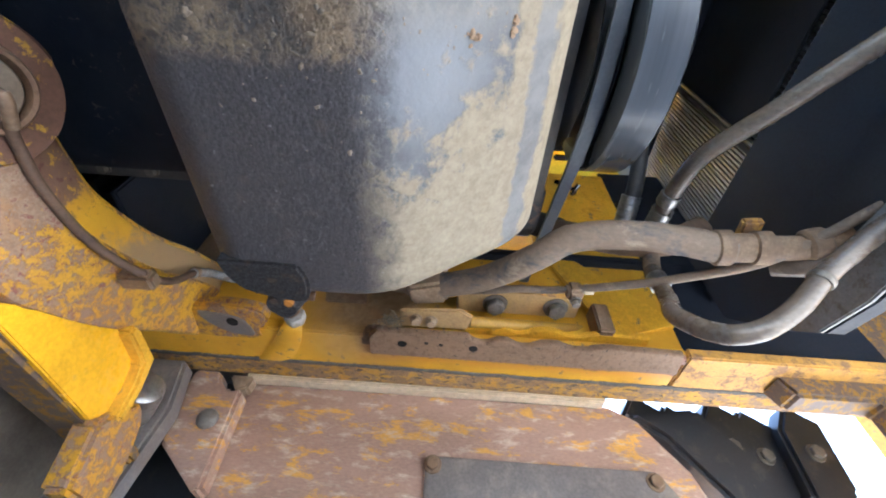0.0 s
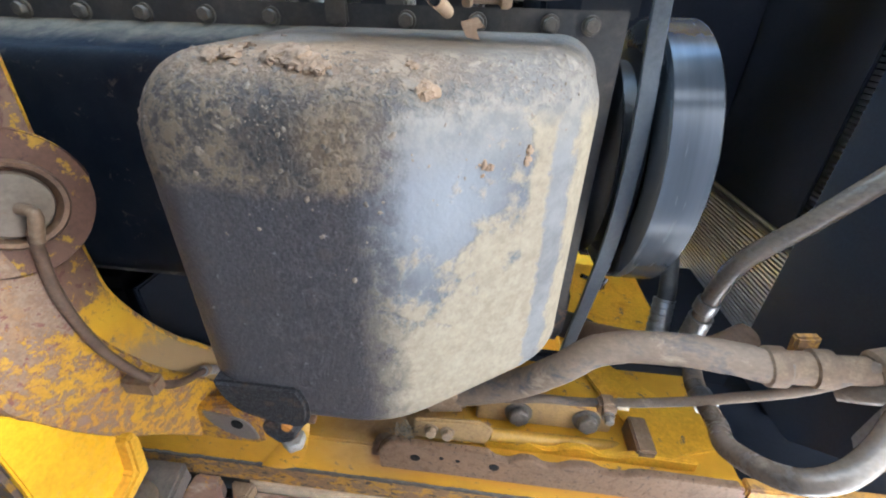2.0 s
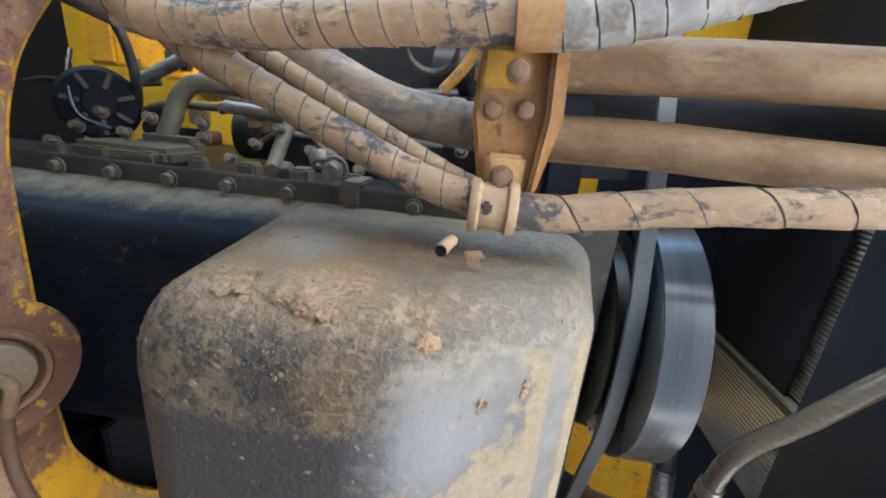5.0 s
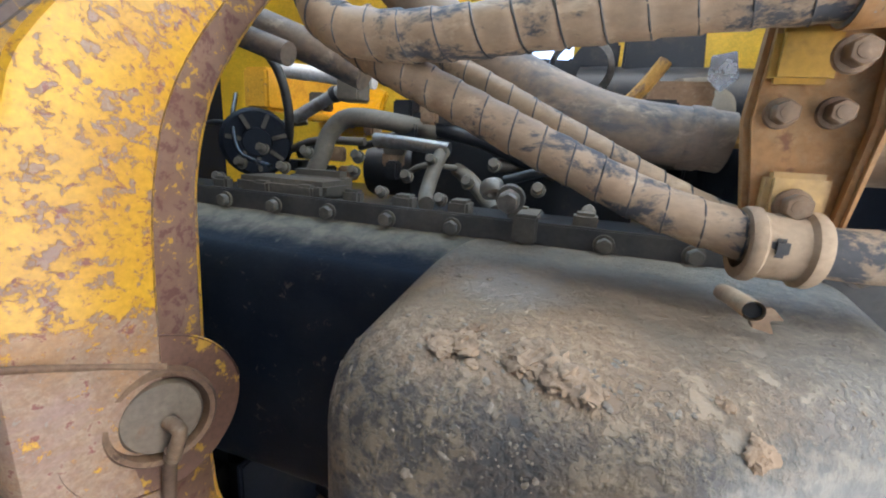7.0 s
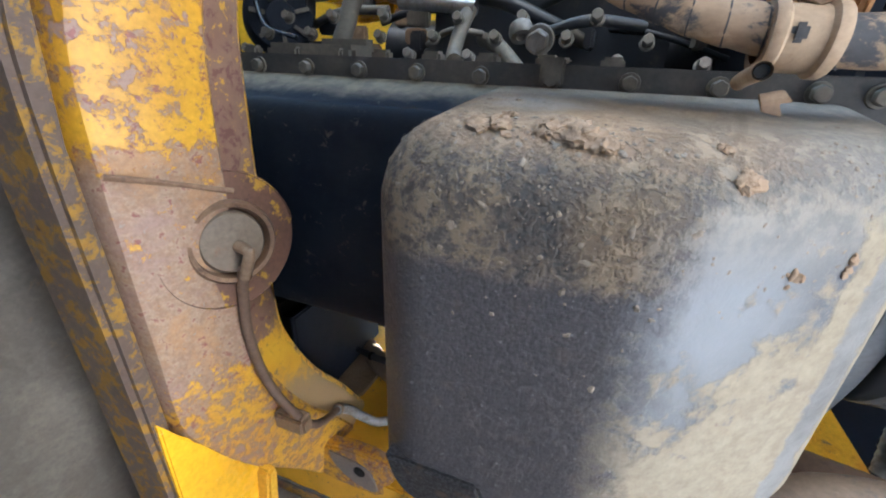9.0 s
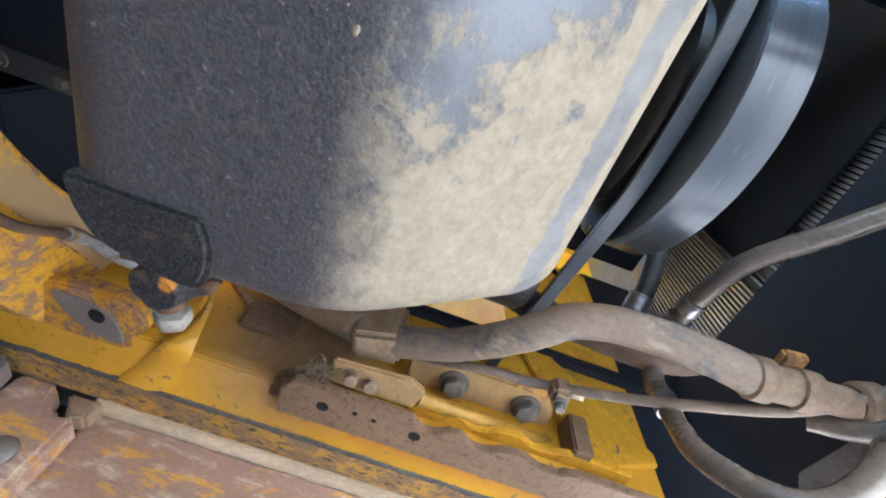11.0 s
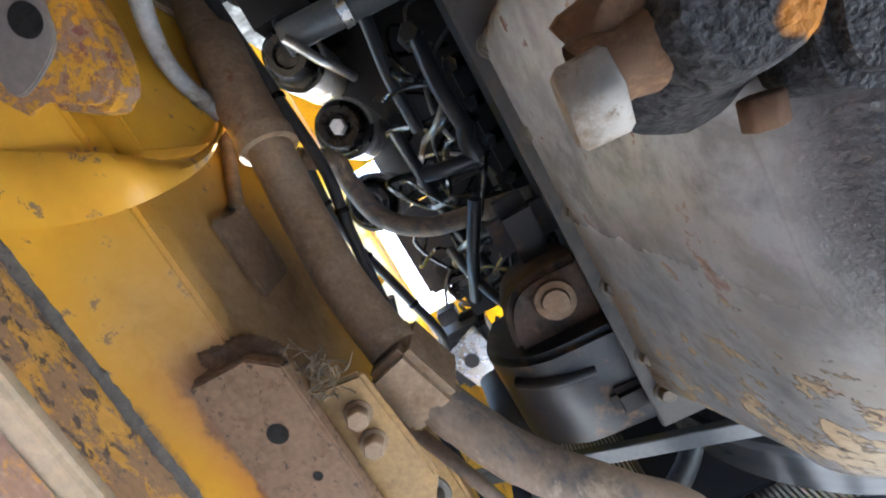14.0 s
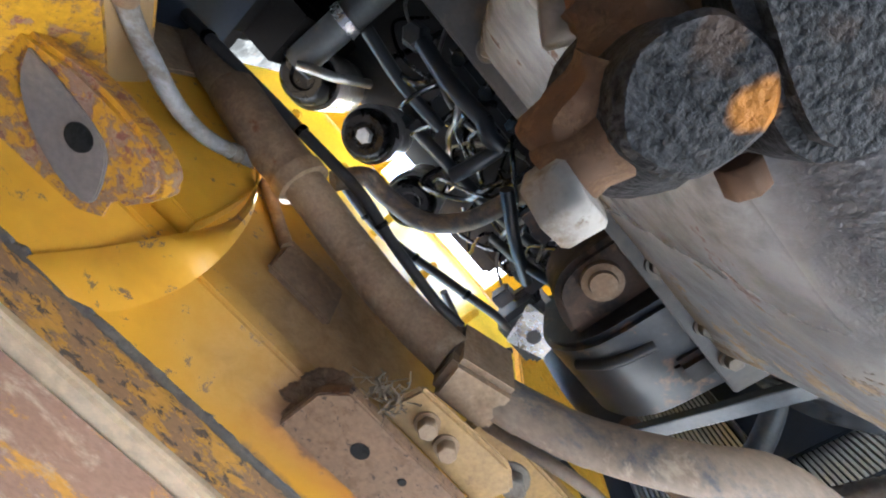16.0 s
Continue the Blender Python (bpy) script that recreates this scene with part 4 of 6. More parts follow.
cross = thing("crossmember", "curved steel crossmember, yellow paint worn to rust, under the engine", "crossmember")
A, B = resample(LOW, 70), resample(TOP, 70)
SKINS = (("beam", "beam", "worn yellow curved beam", ((-0.445, 0.0), (-0.406, 0.0), (-0.400, 0.015), (-0.397, 0.05), (-0.382, 0.56), (-0.381, 0.61), (-0.384, 0.64))),
         ("edge_band", "edge_band", "rust-brown band along the upper edge, yellow at its lower end", ((-0.384, 0.64), (-0.388, 0.90), (-0.390, 0.935))),
         ("upper_edge", "worn_yellow", "yellow upper edge", ((-0.390, 0.935), (-0.394, 0.98), (-0.400, 1.0), (-0.445, 1.0), (-0.445, 0.0))))
for name, material, label, sect in SKINS:
    bm = bmesh.new()
    rings = [[bm.verts.new((x, *a.lerp(b, f))) for x, f in sect] for a, b in zip(A, B)]
    for p, q in zip(rings, rings[1:]):
        for k in range(len(p) - 1):
            bm.faces.new((p[k], p[k + 1], q[k + 1], q[k]))
    bmesh.ops.recalc_face_normals(bm, faces=bm.faces)
    part(name, bm, material, cross, label, 25)
PIN = Vector((-0.380, 0.146, 0.700))
AX = Vector((0.95, -0.05, -0.24)).normalized()
part("boss", cyl(PIN - AX * 0.06, PIN - AX * 0.002, 0.063, 56, None, 0.003), "rust_band", cross, "round rusty pin boss")
AXP = Vector((0.88, -0.12, -0.42)).normalized()
part("pin_ring", turned([(0.039, -0.014), (0.039, 0.004), (0.0365, 0.008), (0.033, 0.007), (0.0305, -0.002), (0.0295, -0.012)], PIN, AXP, 48), "pin_rust", cross, "orange-rusty ring round the pin")
part("pin", turned([(0.0288, -0.014), (0.0288, 0.003), (0.0265, 0.0065), (0.020, 0.0075), (0, 0.008)], PIN, AXP, 48), "pin_face", cross, "grey-brown pin end")
part("grease_elbow", tube([PIN + Vector((0.010, 0.002, -0.002)), PIN + Vector((0.024, 0.004, -0.004)), PIN + Vector((0.022, 0.016, -0.006)), PIN + Vector((0.016, 0.03, -0.006))], 0.0055, 12), "rust_bolt", cross, "rusty grease elbow")
part("grease_hose", tube([PIN + Vector((0.016, 0.022, -0.006)), (-0.373, 0.19, 0.697), (-0.376, 0.24, 0.695), (-0.375, 0.30, 0.702), (-0.366, 0.345, 0.712), (-0.350, 0.382, 0.724), (-0.352, 0.410, 0.745), (-0.360, 0.435, 0.774), (-0.370, 0.455, 0.802), (-0.378, 0.472, 0.823)], 0.0052, 12), "brown_hose", cross, "dusty brown grease hose along the beam")
part("hose_clip", box(-0.385, -0.342, 0.372, 0.396, 0.712, 0.732, 0.004), "brown", cross, "small rusty hose clip")
part("weld", tube([(-0.397, 0.070, 0.624), (-0.377, 0.080, 0.655), (-0.354, 0.092, 0.69)], 0.0022, 8, rough=0.5), "pin_rust", cross, "weld seam across the beam")
part("gusset", slab([(0.29, 0.606), (0.32, 0.621), (0.40, 0.672), (0.45, 0.695), (0.506, 0.688), (0.520, 0.655), (0.527, 0.616), (0.505, 0.600), (0.407, 0.604)], 'x', -0.412, -0.402, 0.002), "bright_yellow", cross, "clean bright yellow gusset web")
part("gusset_flange", slab([(0.452, 0.703), (0.470, 0.706), (0.520, 0.700), (0.535, 0.66), (0.540, 0.615), (0.524, 0.613), (0.518, 0.655), (0.506, 0.682), (0.47, 0.688), (0.452, 0.690)], 'x', -0.412, -0.385, 0.004), "beam_edge", cross, "rounded yellow lip of the gusset")
part("knuckle", slab(smooth2([(0.508, 0.600), (0.532, 0.632), (0.552, 0.652), (0.578, 0.640), (0.60, 0.59), (0.61, 0.53)], 0.01) + [(0.53, 0.53)], 'x', -0.425, -0.390, 0.006), "beam", cross, "worn yellow knuckle beside the pin")
part("bottom_plate", slab(smooth2([(-0.17, 0.70), (-0.10, 0.635), (-0.05, 0.607), (0.05, 0.598), (0.30, 0.599), (0.56, 0.600), (0.64, 0.602)], 0.02) + [(0.64, 0.622), (0.30, 0.619), (0.05, 0.616), (-0.04, 0.624), (-0.09, 0.652), (-0.155, 0.715)], 'x', -0.468, -0.407, 0.005), "rusty_yellow", cross, "rusty bottom plate with yellow paint traces")

# ---- structure behind the crossmember ----
setting("rear_belly_wall", slab([(-0.45, 0.46), (0.80, 0.46), (0.80, 0.66), (-0.45, 0.70)], 'x', -0.62, -0.52, 0.01), "grimy_plate", "grey-brown dusty belly plate")
setting("rear_side_plate", box(-1.3, -0.37, 0.790, 0.815, 0.30, 0.825, 0.004), "engine_black", "greasy black rear side plate")

# ---- far frame rail ----
rail = thing("frame_rail", "yellow steel chassis rail with rusty lower flange", "frame rail")
part("web", box(-1.2, 0.425, 0.575, 0.590, 0.80, 1.02, 0.003), "rail_yellow", rail, "yellow rail web, brown with dirt round the clamp")
part("front_flange", box(0.4235, 1.0, 0.566, 0.655, 0.7995, 0.820, 0.003), "orange_rust", rail, "ochre rusty front end of the flange")
part("lower_flange", box(-1.2, 0.42, 0.566, 0.655, 0.7995, 0.820, 0.003), "rail_yellow", rail, "chipped yellow lower flange")
part("outer_strip", box(-1.2, 1.0, 0.6575, 0.712, 0.800, 0.825, 0.004), "strip_rust", rail, "mottled ochre and brown rusty outer strip")
bm = bmesh.new()
edge = [(x * 0.004, 0.6525 - 0.003 * noise.noise((x * 0.11, 0, 0)) - 0.0035 * noise.noise((x * 0.5, 4, 0)), 0.6595 + 0.004 * noise.noise((x * 0.13, 9, 0)) + 0.0035 * noise.noise((x * 0.6, 2, 0))) for x in range(-300, 250)]
low = [[bm.verts.new((x, y, z)) for y, z in ((a - 0.001, 0.7998), (a, 0.7975), ((a + b) / 2, 0.7965 + 0.0012 * noise.noise((x * 90, 0, 0))), (b, 0.7975), (b + 0.001, 0.8004))] for x, a, b in edge]
for p, q in zip(low, low[1:]):
    for k in range(4):
        bm.faces.new((p[k], p[k + 1], q[k + 1], q[k]))
bmesh.ops.recalc_face_normals(bm, faces=bm.faces)
part("seam", bm, "seam_grime", rail, "ragged charcoal seam along the flange")
part("upper_flange", box(-1.2, 0.5, 0.560, 0.64, 1.0225, 1.04, 0.003), "black_paint", rail, "dark upper flange")
part("doubler", slab(smooth2([(-0.75, 1.03), (-0.40, 1.03), (-0.35, 1.025), (-0.305, 0.995), (-0.268, 0.93), (-0.255, 0.86), (-0.252, 0.8215)], 0.012) + [(-0.75, 0.8215)], 'y', 0.553, 0.5745, 0.008), "rail_yellow", rail, "thick yellow doubler plate with a rounded corner")
bm = bmesh.new()
upper = smooth_path([(-0.3130, 0.6550, 0.7975), (-0.2800, 0.6060, 0.7975), (-0.2520, 0.5590, 0.7985), (-0.2440, 0.5525, 0.8500), (-0.2580, 0.5515, 0.9000), (-0.2720, 0.5515, 0.9260), (-0.2960, 0.5515, 0.9550)], 0.01)
lower = smooth_path([(-0.2730, 0.6550, 0.7960), (-0.2450, 0.6390, 0.7960), (-0.2240, 0.5900, 0.7960), (-0.2200, 0.5530, 0.8120), (-0.2400, 0.5490, 0.8760), (-0.2690, 0.5490, 0.9250), (-0.2930, 0.5490, 0.9540)], 0.01)
rows_ = []
for k in range(49):
    a, b = upper[round(k / 48 * (len(upper) - 1))], lower[round(k / 48 * (len(lower) - 1))]
    rows_.append([bm.verts.new(a.lerp(b, f) + Vector((0, -0.006, -0.004)) * math.sin(math.pi * f)) for f in (0, 0.15, 0.35, 0.65, 0.85, 1.0)])
for p, q in zip(rows_, rows_[1:]):
    for k in range(5):
        bm.faces.new((p[k], p[k + 1], q[k + 1], q[k]))
bmesh.ops.recalc_face_normals(bm, faces=bm.faces)
bmesh.ops.solidify(bm, geom=bm.faces[:], thickness=-0.003)
part("curved_lip", bm, "rail_yellow", rail, "rounded chipped yellow lip of the doubler")
part("dusty_panel", slab([(-0.62, 0.905), (-0.425, 0.885), (-0.402, 0.93), (-0.398, 1.02), (-0.62, 1.02)], 'y', 0.546, 0.5515, 0.002), "tan_dust", rail, "tan dusty upper panel")
part("strap", tube([(-0.282, 0.568, 0.975), (-0.245, 0.568, 0.945), (-0.205, 0.568, 0.912)], 0.0065, 10), "brown", rail, "rusty strap to the lug")
part("dirt_box", slab([(-0.210, 0.928), (-0.135, 0.930), (-0.126, 0.872), (-0.200, 0.870)], 'y', 0.566, 0.5745, 0.003), "brown", rail, "dirt-caked lug on the web")
ear = part("mount_ear", slab(smooth2([(-0.4680, 0.5320), (-0.3880, 0.5240), (-0.3480, 0.5170), (-0.3100, 0.5180), (-0.2800, 0.5280), (-0.2720, 0.5450), (-0.2880, 0.5720), (-0.3030, 0.5970), (-0.4680, 0.5970)], 0.01), 'z', 0.798, 0.822, 0.004), "beam", rail, "chipped yellow mounting ear")
part("ear_face", slab(smooth2([(-0.3800, 0.5290), (-0.3480, 0.5320), (-0.3160, 0.5400), (-0.3040, 0.5570), (-0.3000, 0.5810), (-0.3230, 0.5830), (-0.3530, 0.5700), (-0.3740, 0.5500), (-0.3800, 0.5290)], 0.006)[:-1], 'z', 0.7945, 0.7975, 0.0008), "grey_plate", ear, "bare grey lens-shaped face")
# Black disc in place of a hole's shade.
part("ear_hole_disc", cyl((-0.3280, 0.5490, 0.7935), (-0.3280, 0.5490, 0.7950), 0.0095, 24), "void", ear, "black disc for the shade in the bolt hole")
part("front_web", box(0.20, 0.425, 0.5755, 0.590, 1.0425, 1.40, 0.003), "yellow", rail, "raised yellow front web")
bm = bmesh.new()
bmesh.ops.create_icosphere(bm, subdivisions=5, radius=1)
for v in bm.verts:
    q = v.co.copy()
    k = 1 + 0.30 * noise.noise(q * 1.5) + 0.16 * noise.noise(q * 4.5) + 0.09 * noise.noise(q * 13) + 0.05 * noise.noise(q * 31)
    v.co = Vector((-0.098 + q.x * 0.021 * k + q.y * -0.008, 0.572 + q.y * 0.030 * k, 0.803 + q.z * 0.008 * k))
tagged(part("packed_dirt", bm, "dirt", rail, "brown packed dirt heap by the clamp", 80), kind="stuff")
part("bracket_plate", slab([(-0.105, 0.556), (-0.09, 0.537), (0.050, 0.537)] + smooth2([(0.054, 0.537), (0.066, 0.549), (0.085, 0.551), (0.10, 0.542), (0.118, 0.541), (0.135, 0.552), (0.155, 0.552), (0.17, 0.543), (0.20, 0.541), (0.22, 0.551), (0.25, 0.551), (0.27, 0.543), (0.40, 0.545)], 0.008) + [(0.41, 0.600), (-0.105, 0.600)], 'z', 0.787, 0.7985, 0.0015), "pitted", rail, "rusty brown pitted bracket plate with scalloped edge")
# Drilled holes are thin black discs that stand for their shade.
for px, py, r in ((-0.051, 0.566, 0.0075), (0.065, 0.566, 0.0075), (-0.012, 0.560, 0.0035), (0.012, 0.562, 0.0035)):
    part("hole", cyl((px, py, 0.7866), (px, py, 0.7872), r, 20), "void", rail, "black disc for the shade in a drilled hole")
part("packing_plate", slab([(0.035, 0.515), (0.215, 0.515), (0.250, 0.545), (0.250, 0.5745), (0.035, 0.5745)], 'z', 0.873, 0.890, 0.003), "dusty_ochre", rail, "dusty ochre packing plate")
for px in (0.102, 0.208):
    part("bolt", hexbolt((px, 0.547, 0.873), (0, -0.08, -1), 0.0170, 0.013), "bolt", rail, "large hex bolt")
part("yellow_step", slab(smooth2([(0.05, 0.552), (0.066, 0.556), (0.085, 0.558), (0.10, 0.549), (0.118, 0.548), (0.135, 0.559), (0.155, 0.559), (0.17, 0.55), (0.20, 0.548), (0.22, 0.558), (0.25, 0.558), (0.27, 0.55), (0.36, 0.552)], 0.008) + [(0.36, 0.587), (0.05, 0.587)], 'z', 0.821, 0.831, 0.002), "yellow", rail, "yellow scalloped step")
part("rod", tube([(0.056, 0.538, 0.8205), (0.285, 0.590, 0.862)], 0.0095, 16), "dull_fold", rail, "dull yellow painted rod along the rail")
part("stop_block", slab([(0.272, 0.540), (0.30, 0.540), (0.298, 0.575), (0.27, 0.575)], 'z', 0.822, 0.885, 0.003), "rust_bolt", rail, "rusty upright stop block")
part("front_gusset", slab([(0.30, 0.825), (0.424, 0.865), (0.424, 0.885), (0.24, 1.06), (0.20, 1.06)], 'y', 0.566, 0.5735, 0.003), "yellow", rail, "triangular yellow gusset")

# ---- track frame beyond the rail ----
guard = thing("track_frame", "rust-plum track frame side with worn yellow paint and a bolted cover", "track frame")
part("side_plate", slab([(-0.36, 0.30), (-0.36, 0.815), (0.35, 0.815), (0.40, 0.79), (0.47, 0.70), (0.52, 0.55), (0.52, 0.30)], 'y', 0.755, 0.80, 0.01), "plum_plate", guard)
part("top_lip", box(-0.36, 0.34, 0.733, 0.80, 0.8080, 0.828, 0.005), "tan_edge", guard, "tan dusty top edge")
part("cover_plate", slab([(0.0, 0.35), (0.0, 0.690), (0.40, 0.690), (0.47, 0.58), (0.47, 0.35)], 'y', 0.744, 0.7545, 0.003), "grey_plate", guard, "bare grey cover plate")
for px, pz in ((0.012, 0.675), (0.39, 0.672)):
    part("bolt", hexbolt((px, 0.744, pz), (0, -1, 0), 0.012, 0.008), "rust_bolt", guard)

# Black box added in place of the shaded gap.
part("gap_filler", box(-1.3, 0.30, 0.716, 0.80, 0.826, 0.90, 0.004), "rubber", guard, "added black box as the shaded gap above the side plate")
part("worn_pin", turned([(0, 0), (0.020, 0.001), (0.027, 0.006), (0.029, 0.02), (0.029, 0.09), (0, 0.09)], (-0.428, 0.592, 0.698), (-0.5, 0.75, -0.2), 28), "steel", guard, "worn shiny pin end")
part("rear_web", slab([(-0.60, 0.50), (-0.44, 0.50), (-0.42, 0.70), (-0.44, 0.79), (-0.60, 0.79)], 'y', 0.66, 0.70, 0.006), "grey_plate", guard, "greasy dark web behind the corner")
part("rear_corner", slab([(-0.449, 0.804), (-0.398, 0.803), (-0.390, 0.782), (-0.372, 0.765), (-0.345, 0.770), (-0.338, 0.60), (-0.349, 0.595), (-0.405, 0.640), (-0.440, 0.668), (-0.446, 0.70)], 'y', 0.71, 0.752, 0.007), "plum_plate", guard, "rusty corner casting")
part("wedge", slab([(-0.386, 0.804), (-0.340, 0.804), (-0.344, 0.778), (-0.364, 0.772)], 'y', 0.722, 0.753, 0.004), "tan_dust", guard, "pale dusty wedge above the corner")
part("corner_bolt", turned([(0, 0.010), (0.013, 0.009), (0.017, 0.006), (0.018, 0)], (-0.378, 0.71, 0.708), (0.1, -1, -0.25), 24), "bolt", guard, "worn round corner bolt")
for k in range(5):
    x = 0.40 + 0.085 * k
    part("chain_link", slab([(x, 0.70), (x + 0.05, 0.68), (x + 0.10, 0.72), (x + 0.11, 0.86), (x + 0.05, 0.90), (x + 0.01, 0.84)], 'y', 0.84 + 0.03 * (k % 2), 0.90 + 0.03 * (k % 2), 0.008), "engine_black", guard, "greasy dark chain link")
    part("chain_bolt", hexbolt((x + 0.055, 0.84 + 0.03 * (k % 2), 0.79), (0, -1, 0), 0.014, 0.010), "dust_cast", guard)
part("roller_link", slab([(0.40, 0.83), (0.47, 0.78), (0.56, 0.66), (0.66, 0.72), (0.56, 0.85)], 'y', 0.80, 0.88, 0.01), "engine_black", guard, "dark greasy track link")

far_track = thing("far_track", "rusty crawler track beyond the far rail", "track")
part("track_body", box(-2.2, 0.50, 0.82, 1.35, 0.0, 0.60, 0.03), "plum_plate", far_track)
# Unseen plate added to cut ground light at the rear.
setting("belly_light_block", box(-2.2, -0.62, -0.9, 0.80, 0.42, 0.46, 0.004), "grey_plate", "unseen rear belly plate, added to darken the light beneath")

# Unseen body where the near track would be, added to hold back side light.
near_side_block = thing("near_side_block", "unseen dark body in the near track's place, added to block side light", "track")
part("track_body", box(-2.2, -0.02, -1.35, -0.90, 0.0, 0.78, 0.03), "grey_plate", near_side_block)

# ---- near hose bundle and its clamp ----
def hose(name, pts, r, material, label, wrap=0.0, seam="rubber", bands=(), **kw):
    """A hose as a thing: its skin, its bands (place along it, length, girth, material, name) and, where it is wrapped, the dark edge of the tape that winds round it."""
    h = thing(name, label, "hose", "hydraulic hoses")
    part("skin", tube(pts, r, 20, 0.003 if wrap else 0.006, wrap, **kw), material, h)
    if wrap > 0.012:
        C = smooth_path(pts, 0.002)
        line, s, up = [], 0.0, Vector((0, 0, 1))
        for i, c in enumerate(C):
            d = (C[min(i + 1, len(C) - 1)] - C[max(i - 1, 0)]).normalized()
            side = d.cross(up).normalized()
            up = side.cross(d).normalized()
            if i:
                s += (c - C[i - 1]).length
            a = -2 * math.pi * s / wrap + 0.4 * math.sin(s * 37)
            line.append(c + (side * math.cos(a) + up * math.sin(a)) * r * 1.05)
        part("tape_seam", tube(line, 0.0006, 5, 0.003), seam, h, "dark edge of the spiral tape")
    for where, long, fat, look_of, what in bands:
        C = smooth_path(pts, 0.002)
        i = min(int(where * (len(C) - 1)), len(C) - 3)
        d = (C[i + 2] - C[i]).normalized()
        part(what, turned([(r * 0.9, 0), (r * fat, 0), (r * fat + 0.0006, 0.001), (r * fat + 0.0006, long - 0.001), (r * fat, long), (r * 0.9, long)], C[i], d, 20), look_of, h)
    return h


hose("hydraulic_hose", [(-0.30, -0.20, 0.80), (-0.277, -0.162, 0.765), (-0.255, -0.142, 0.757), (-0.225, -0.136, 0.757), (-0.178, -0.136, 0.757), (-0.115, -0.142, 0.757), (-0.05, -0.148, 0.757), (0.01, -0.152, 0.757)], 0.0145, "tape_hose", "tape-wrapped dusty hydraulic hose bending upward", 0.022)
hose("hydraulic_hose", [(-0.30, -0.16, 0.80), (-0.235, -0.126, 0.775), (-0.194, -0.107, 0.772), (-0.105, -0.067, 0.770), (-0.046, -0.043, 0.766), (0.01, -0.029, 0.764)], 0.0125, "tape_hose", "tape-wrapped dusty hydraulic hose slanting to the clamp", 0.020)
hose("hydraulic_hose", [(-0.26, -0.16, 0.80), (-0.18, -0.121, 0.792), (-0.094, -0.078, 0.790), (-0.02, -0.043, 0.788), (0.03, -0.03, 0.785)], 0.0085, "tape_hose", "thin taped hose behind the slanting one", 0.018)
hose("hydraulic_hose", [(-0.30, -0.25, 0.83), (-0.225, -0.173, 0.815), (-0.165, -0.131, 0.813), (-0.12, -0.107, 0.813), (-0.074, -0.091, 0.813), (-0.01, -0.083, 0.813)], 0.0190, "dust_hose", "thick dusty hydraulic hose curving into the bracket", bands=[(0.93, 0.012, 1.03, "dust_hose", "hose_sleeve")])
hose("hydraulic_pipe", [(0.02, -0.134, 0.812), (0.116, -0.139, 0.812), (0.206, -0.142, 0.812), (0.60, -0.15, 0.82)], 0.0205, "pipe_tan", "tan rusty steel hydraulic pipe leaving the bracket")
hose("hydraulic_pipe", [(0.02, -0.080, 0.812), (0.132, -0.082, 0.812), (0.229, -0.080, 0.812), (0.60, -0.075, 0.82)], 0.0190, "pipe_tan", "tan rusty steel hydraulic pipe leaving the bracket")
hose("hydraulic_hose", [(0.01, -0.152, 0.757), (0.05, -0.155, 0.757), (0.084, -0.163, 0.757), (0.134, -0.178, 0.757), (0.30, -0.24, 0.77)], 0.0170, "pale_tape", "pale tape-wrapped hose leaving the clamp", 0.02)
hose("hydraulic_hose", [(0.01, -0.029, 0.764), (0.05, -0.028, 0.766), (0.085, -0.033, 0.768), (0.156, -0.045, 0.768), (0.25, -0.055, 0.768), (0.50, -0.08, 0.78)], 0.0135, "tape_hose", "taped dusty hose running forward", 0.045)
clampb = thing("hose_clamp_bracket", "rusty yellow bracket plate bolting the hoses together", "hose clamp")
part("rib_bar", slab([(0.036, -0.159), (0.044, -0.160), (0.046, -0.094), (0.039, -0.039), (0.033, -0.039), (0.039, -0.094)], 'z', 0.764, 0.7755, 0.003), "clamp_rust", clampb, "raised rib of the bracket")
part("plate", slab([(-0.010, -0.154), (0.050, -0.156), (0.053, -0.094), (0.041, -0.039), (-0.003, -0.039), (-0.013, -0.094)], 'z', 0.776, 0.788, 0.003), "clamp_rust", clampb)
for p, r in (((0.025, -0.099, 0.776), 0.009), ((0.002, -0.098, 0.776), 0.009), ((0.014, -0.051, 0.767), 0.010), ((0.016, -0.122, 0.752), 0.0095)):
    part("bolt", hexbolt(p, (0, 0, -1), r * 0.70, 0.008), "rust_bolt", clampb)
    part("stud", turned([(0, 0.011), (r * 0.38, 0.0105), (r * 0.42, 0.006)], p, (0, 0, -1), 16), "rust_bolt", clampb)
part("fold", box(-0.009, 0.019, -0.139, -0.112, 0.768, 0.7755, 0.003), "dull_fold", clampb, "dull mustard folded lip of the bracket")
part("upper_strap", tube([(0.010, -0.1520, 0.757), (0.038, -0.1540, 0.757)], 0.0185, 24), "clamp_rust", clampb, "dusty strap round the upper hose")
strap = part("lower_strap", turned([(0.0140, 0), (0.0195, 0.0), (0.0205, 0.002), (0.0205, 0.006), (0.0180, 0.008), (0.0178, 0.026), (0.0205, 0.028), (0.0205, 0.033), (0.0190, 0.035), (0.0140, 0.035)], (-0.007, -0.029, 0.764), (1, 0.02, 0.03), 28), "tan_dust", clampb, "rusty flanged strap round the lower hose")
# Black block in place of the slot's shade.
part("slot", box(0.002, 0.010, -0.036, -0.026, 0.7445, 0.7490, 0.002), "rubber", strap, "black block for the shade in the strap's slot")
part("lug", box(0.001, 0.030, -0.068, -0.030, 0.767, 0.780, 0.003), "dusty_ochre", clampb)

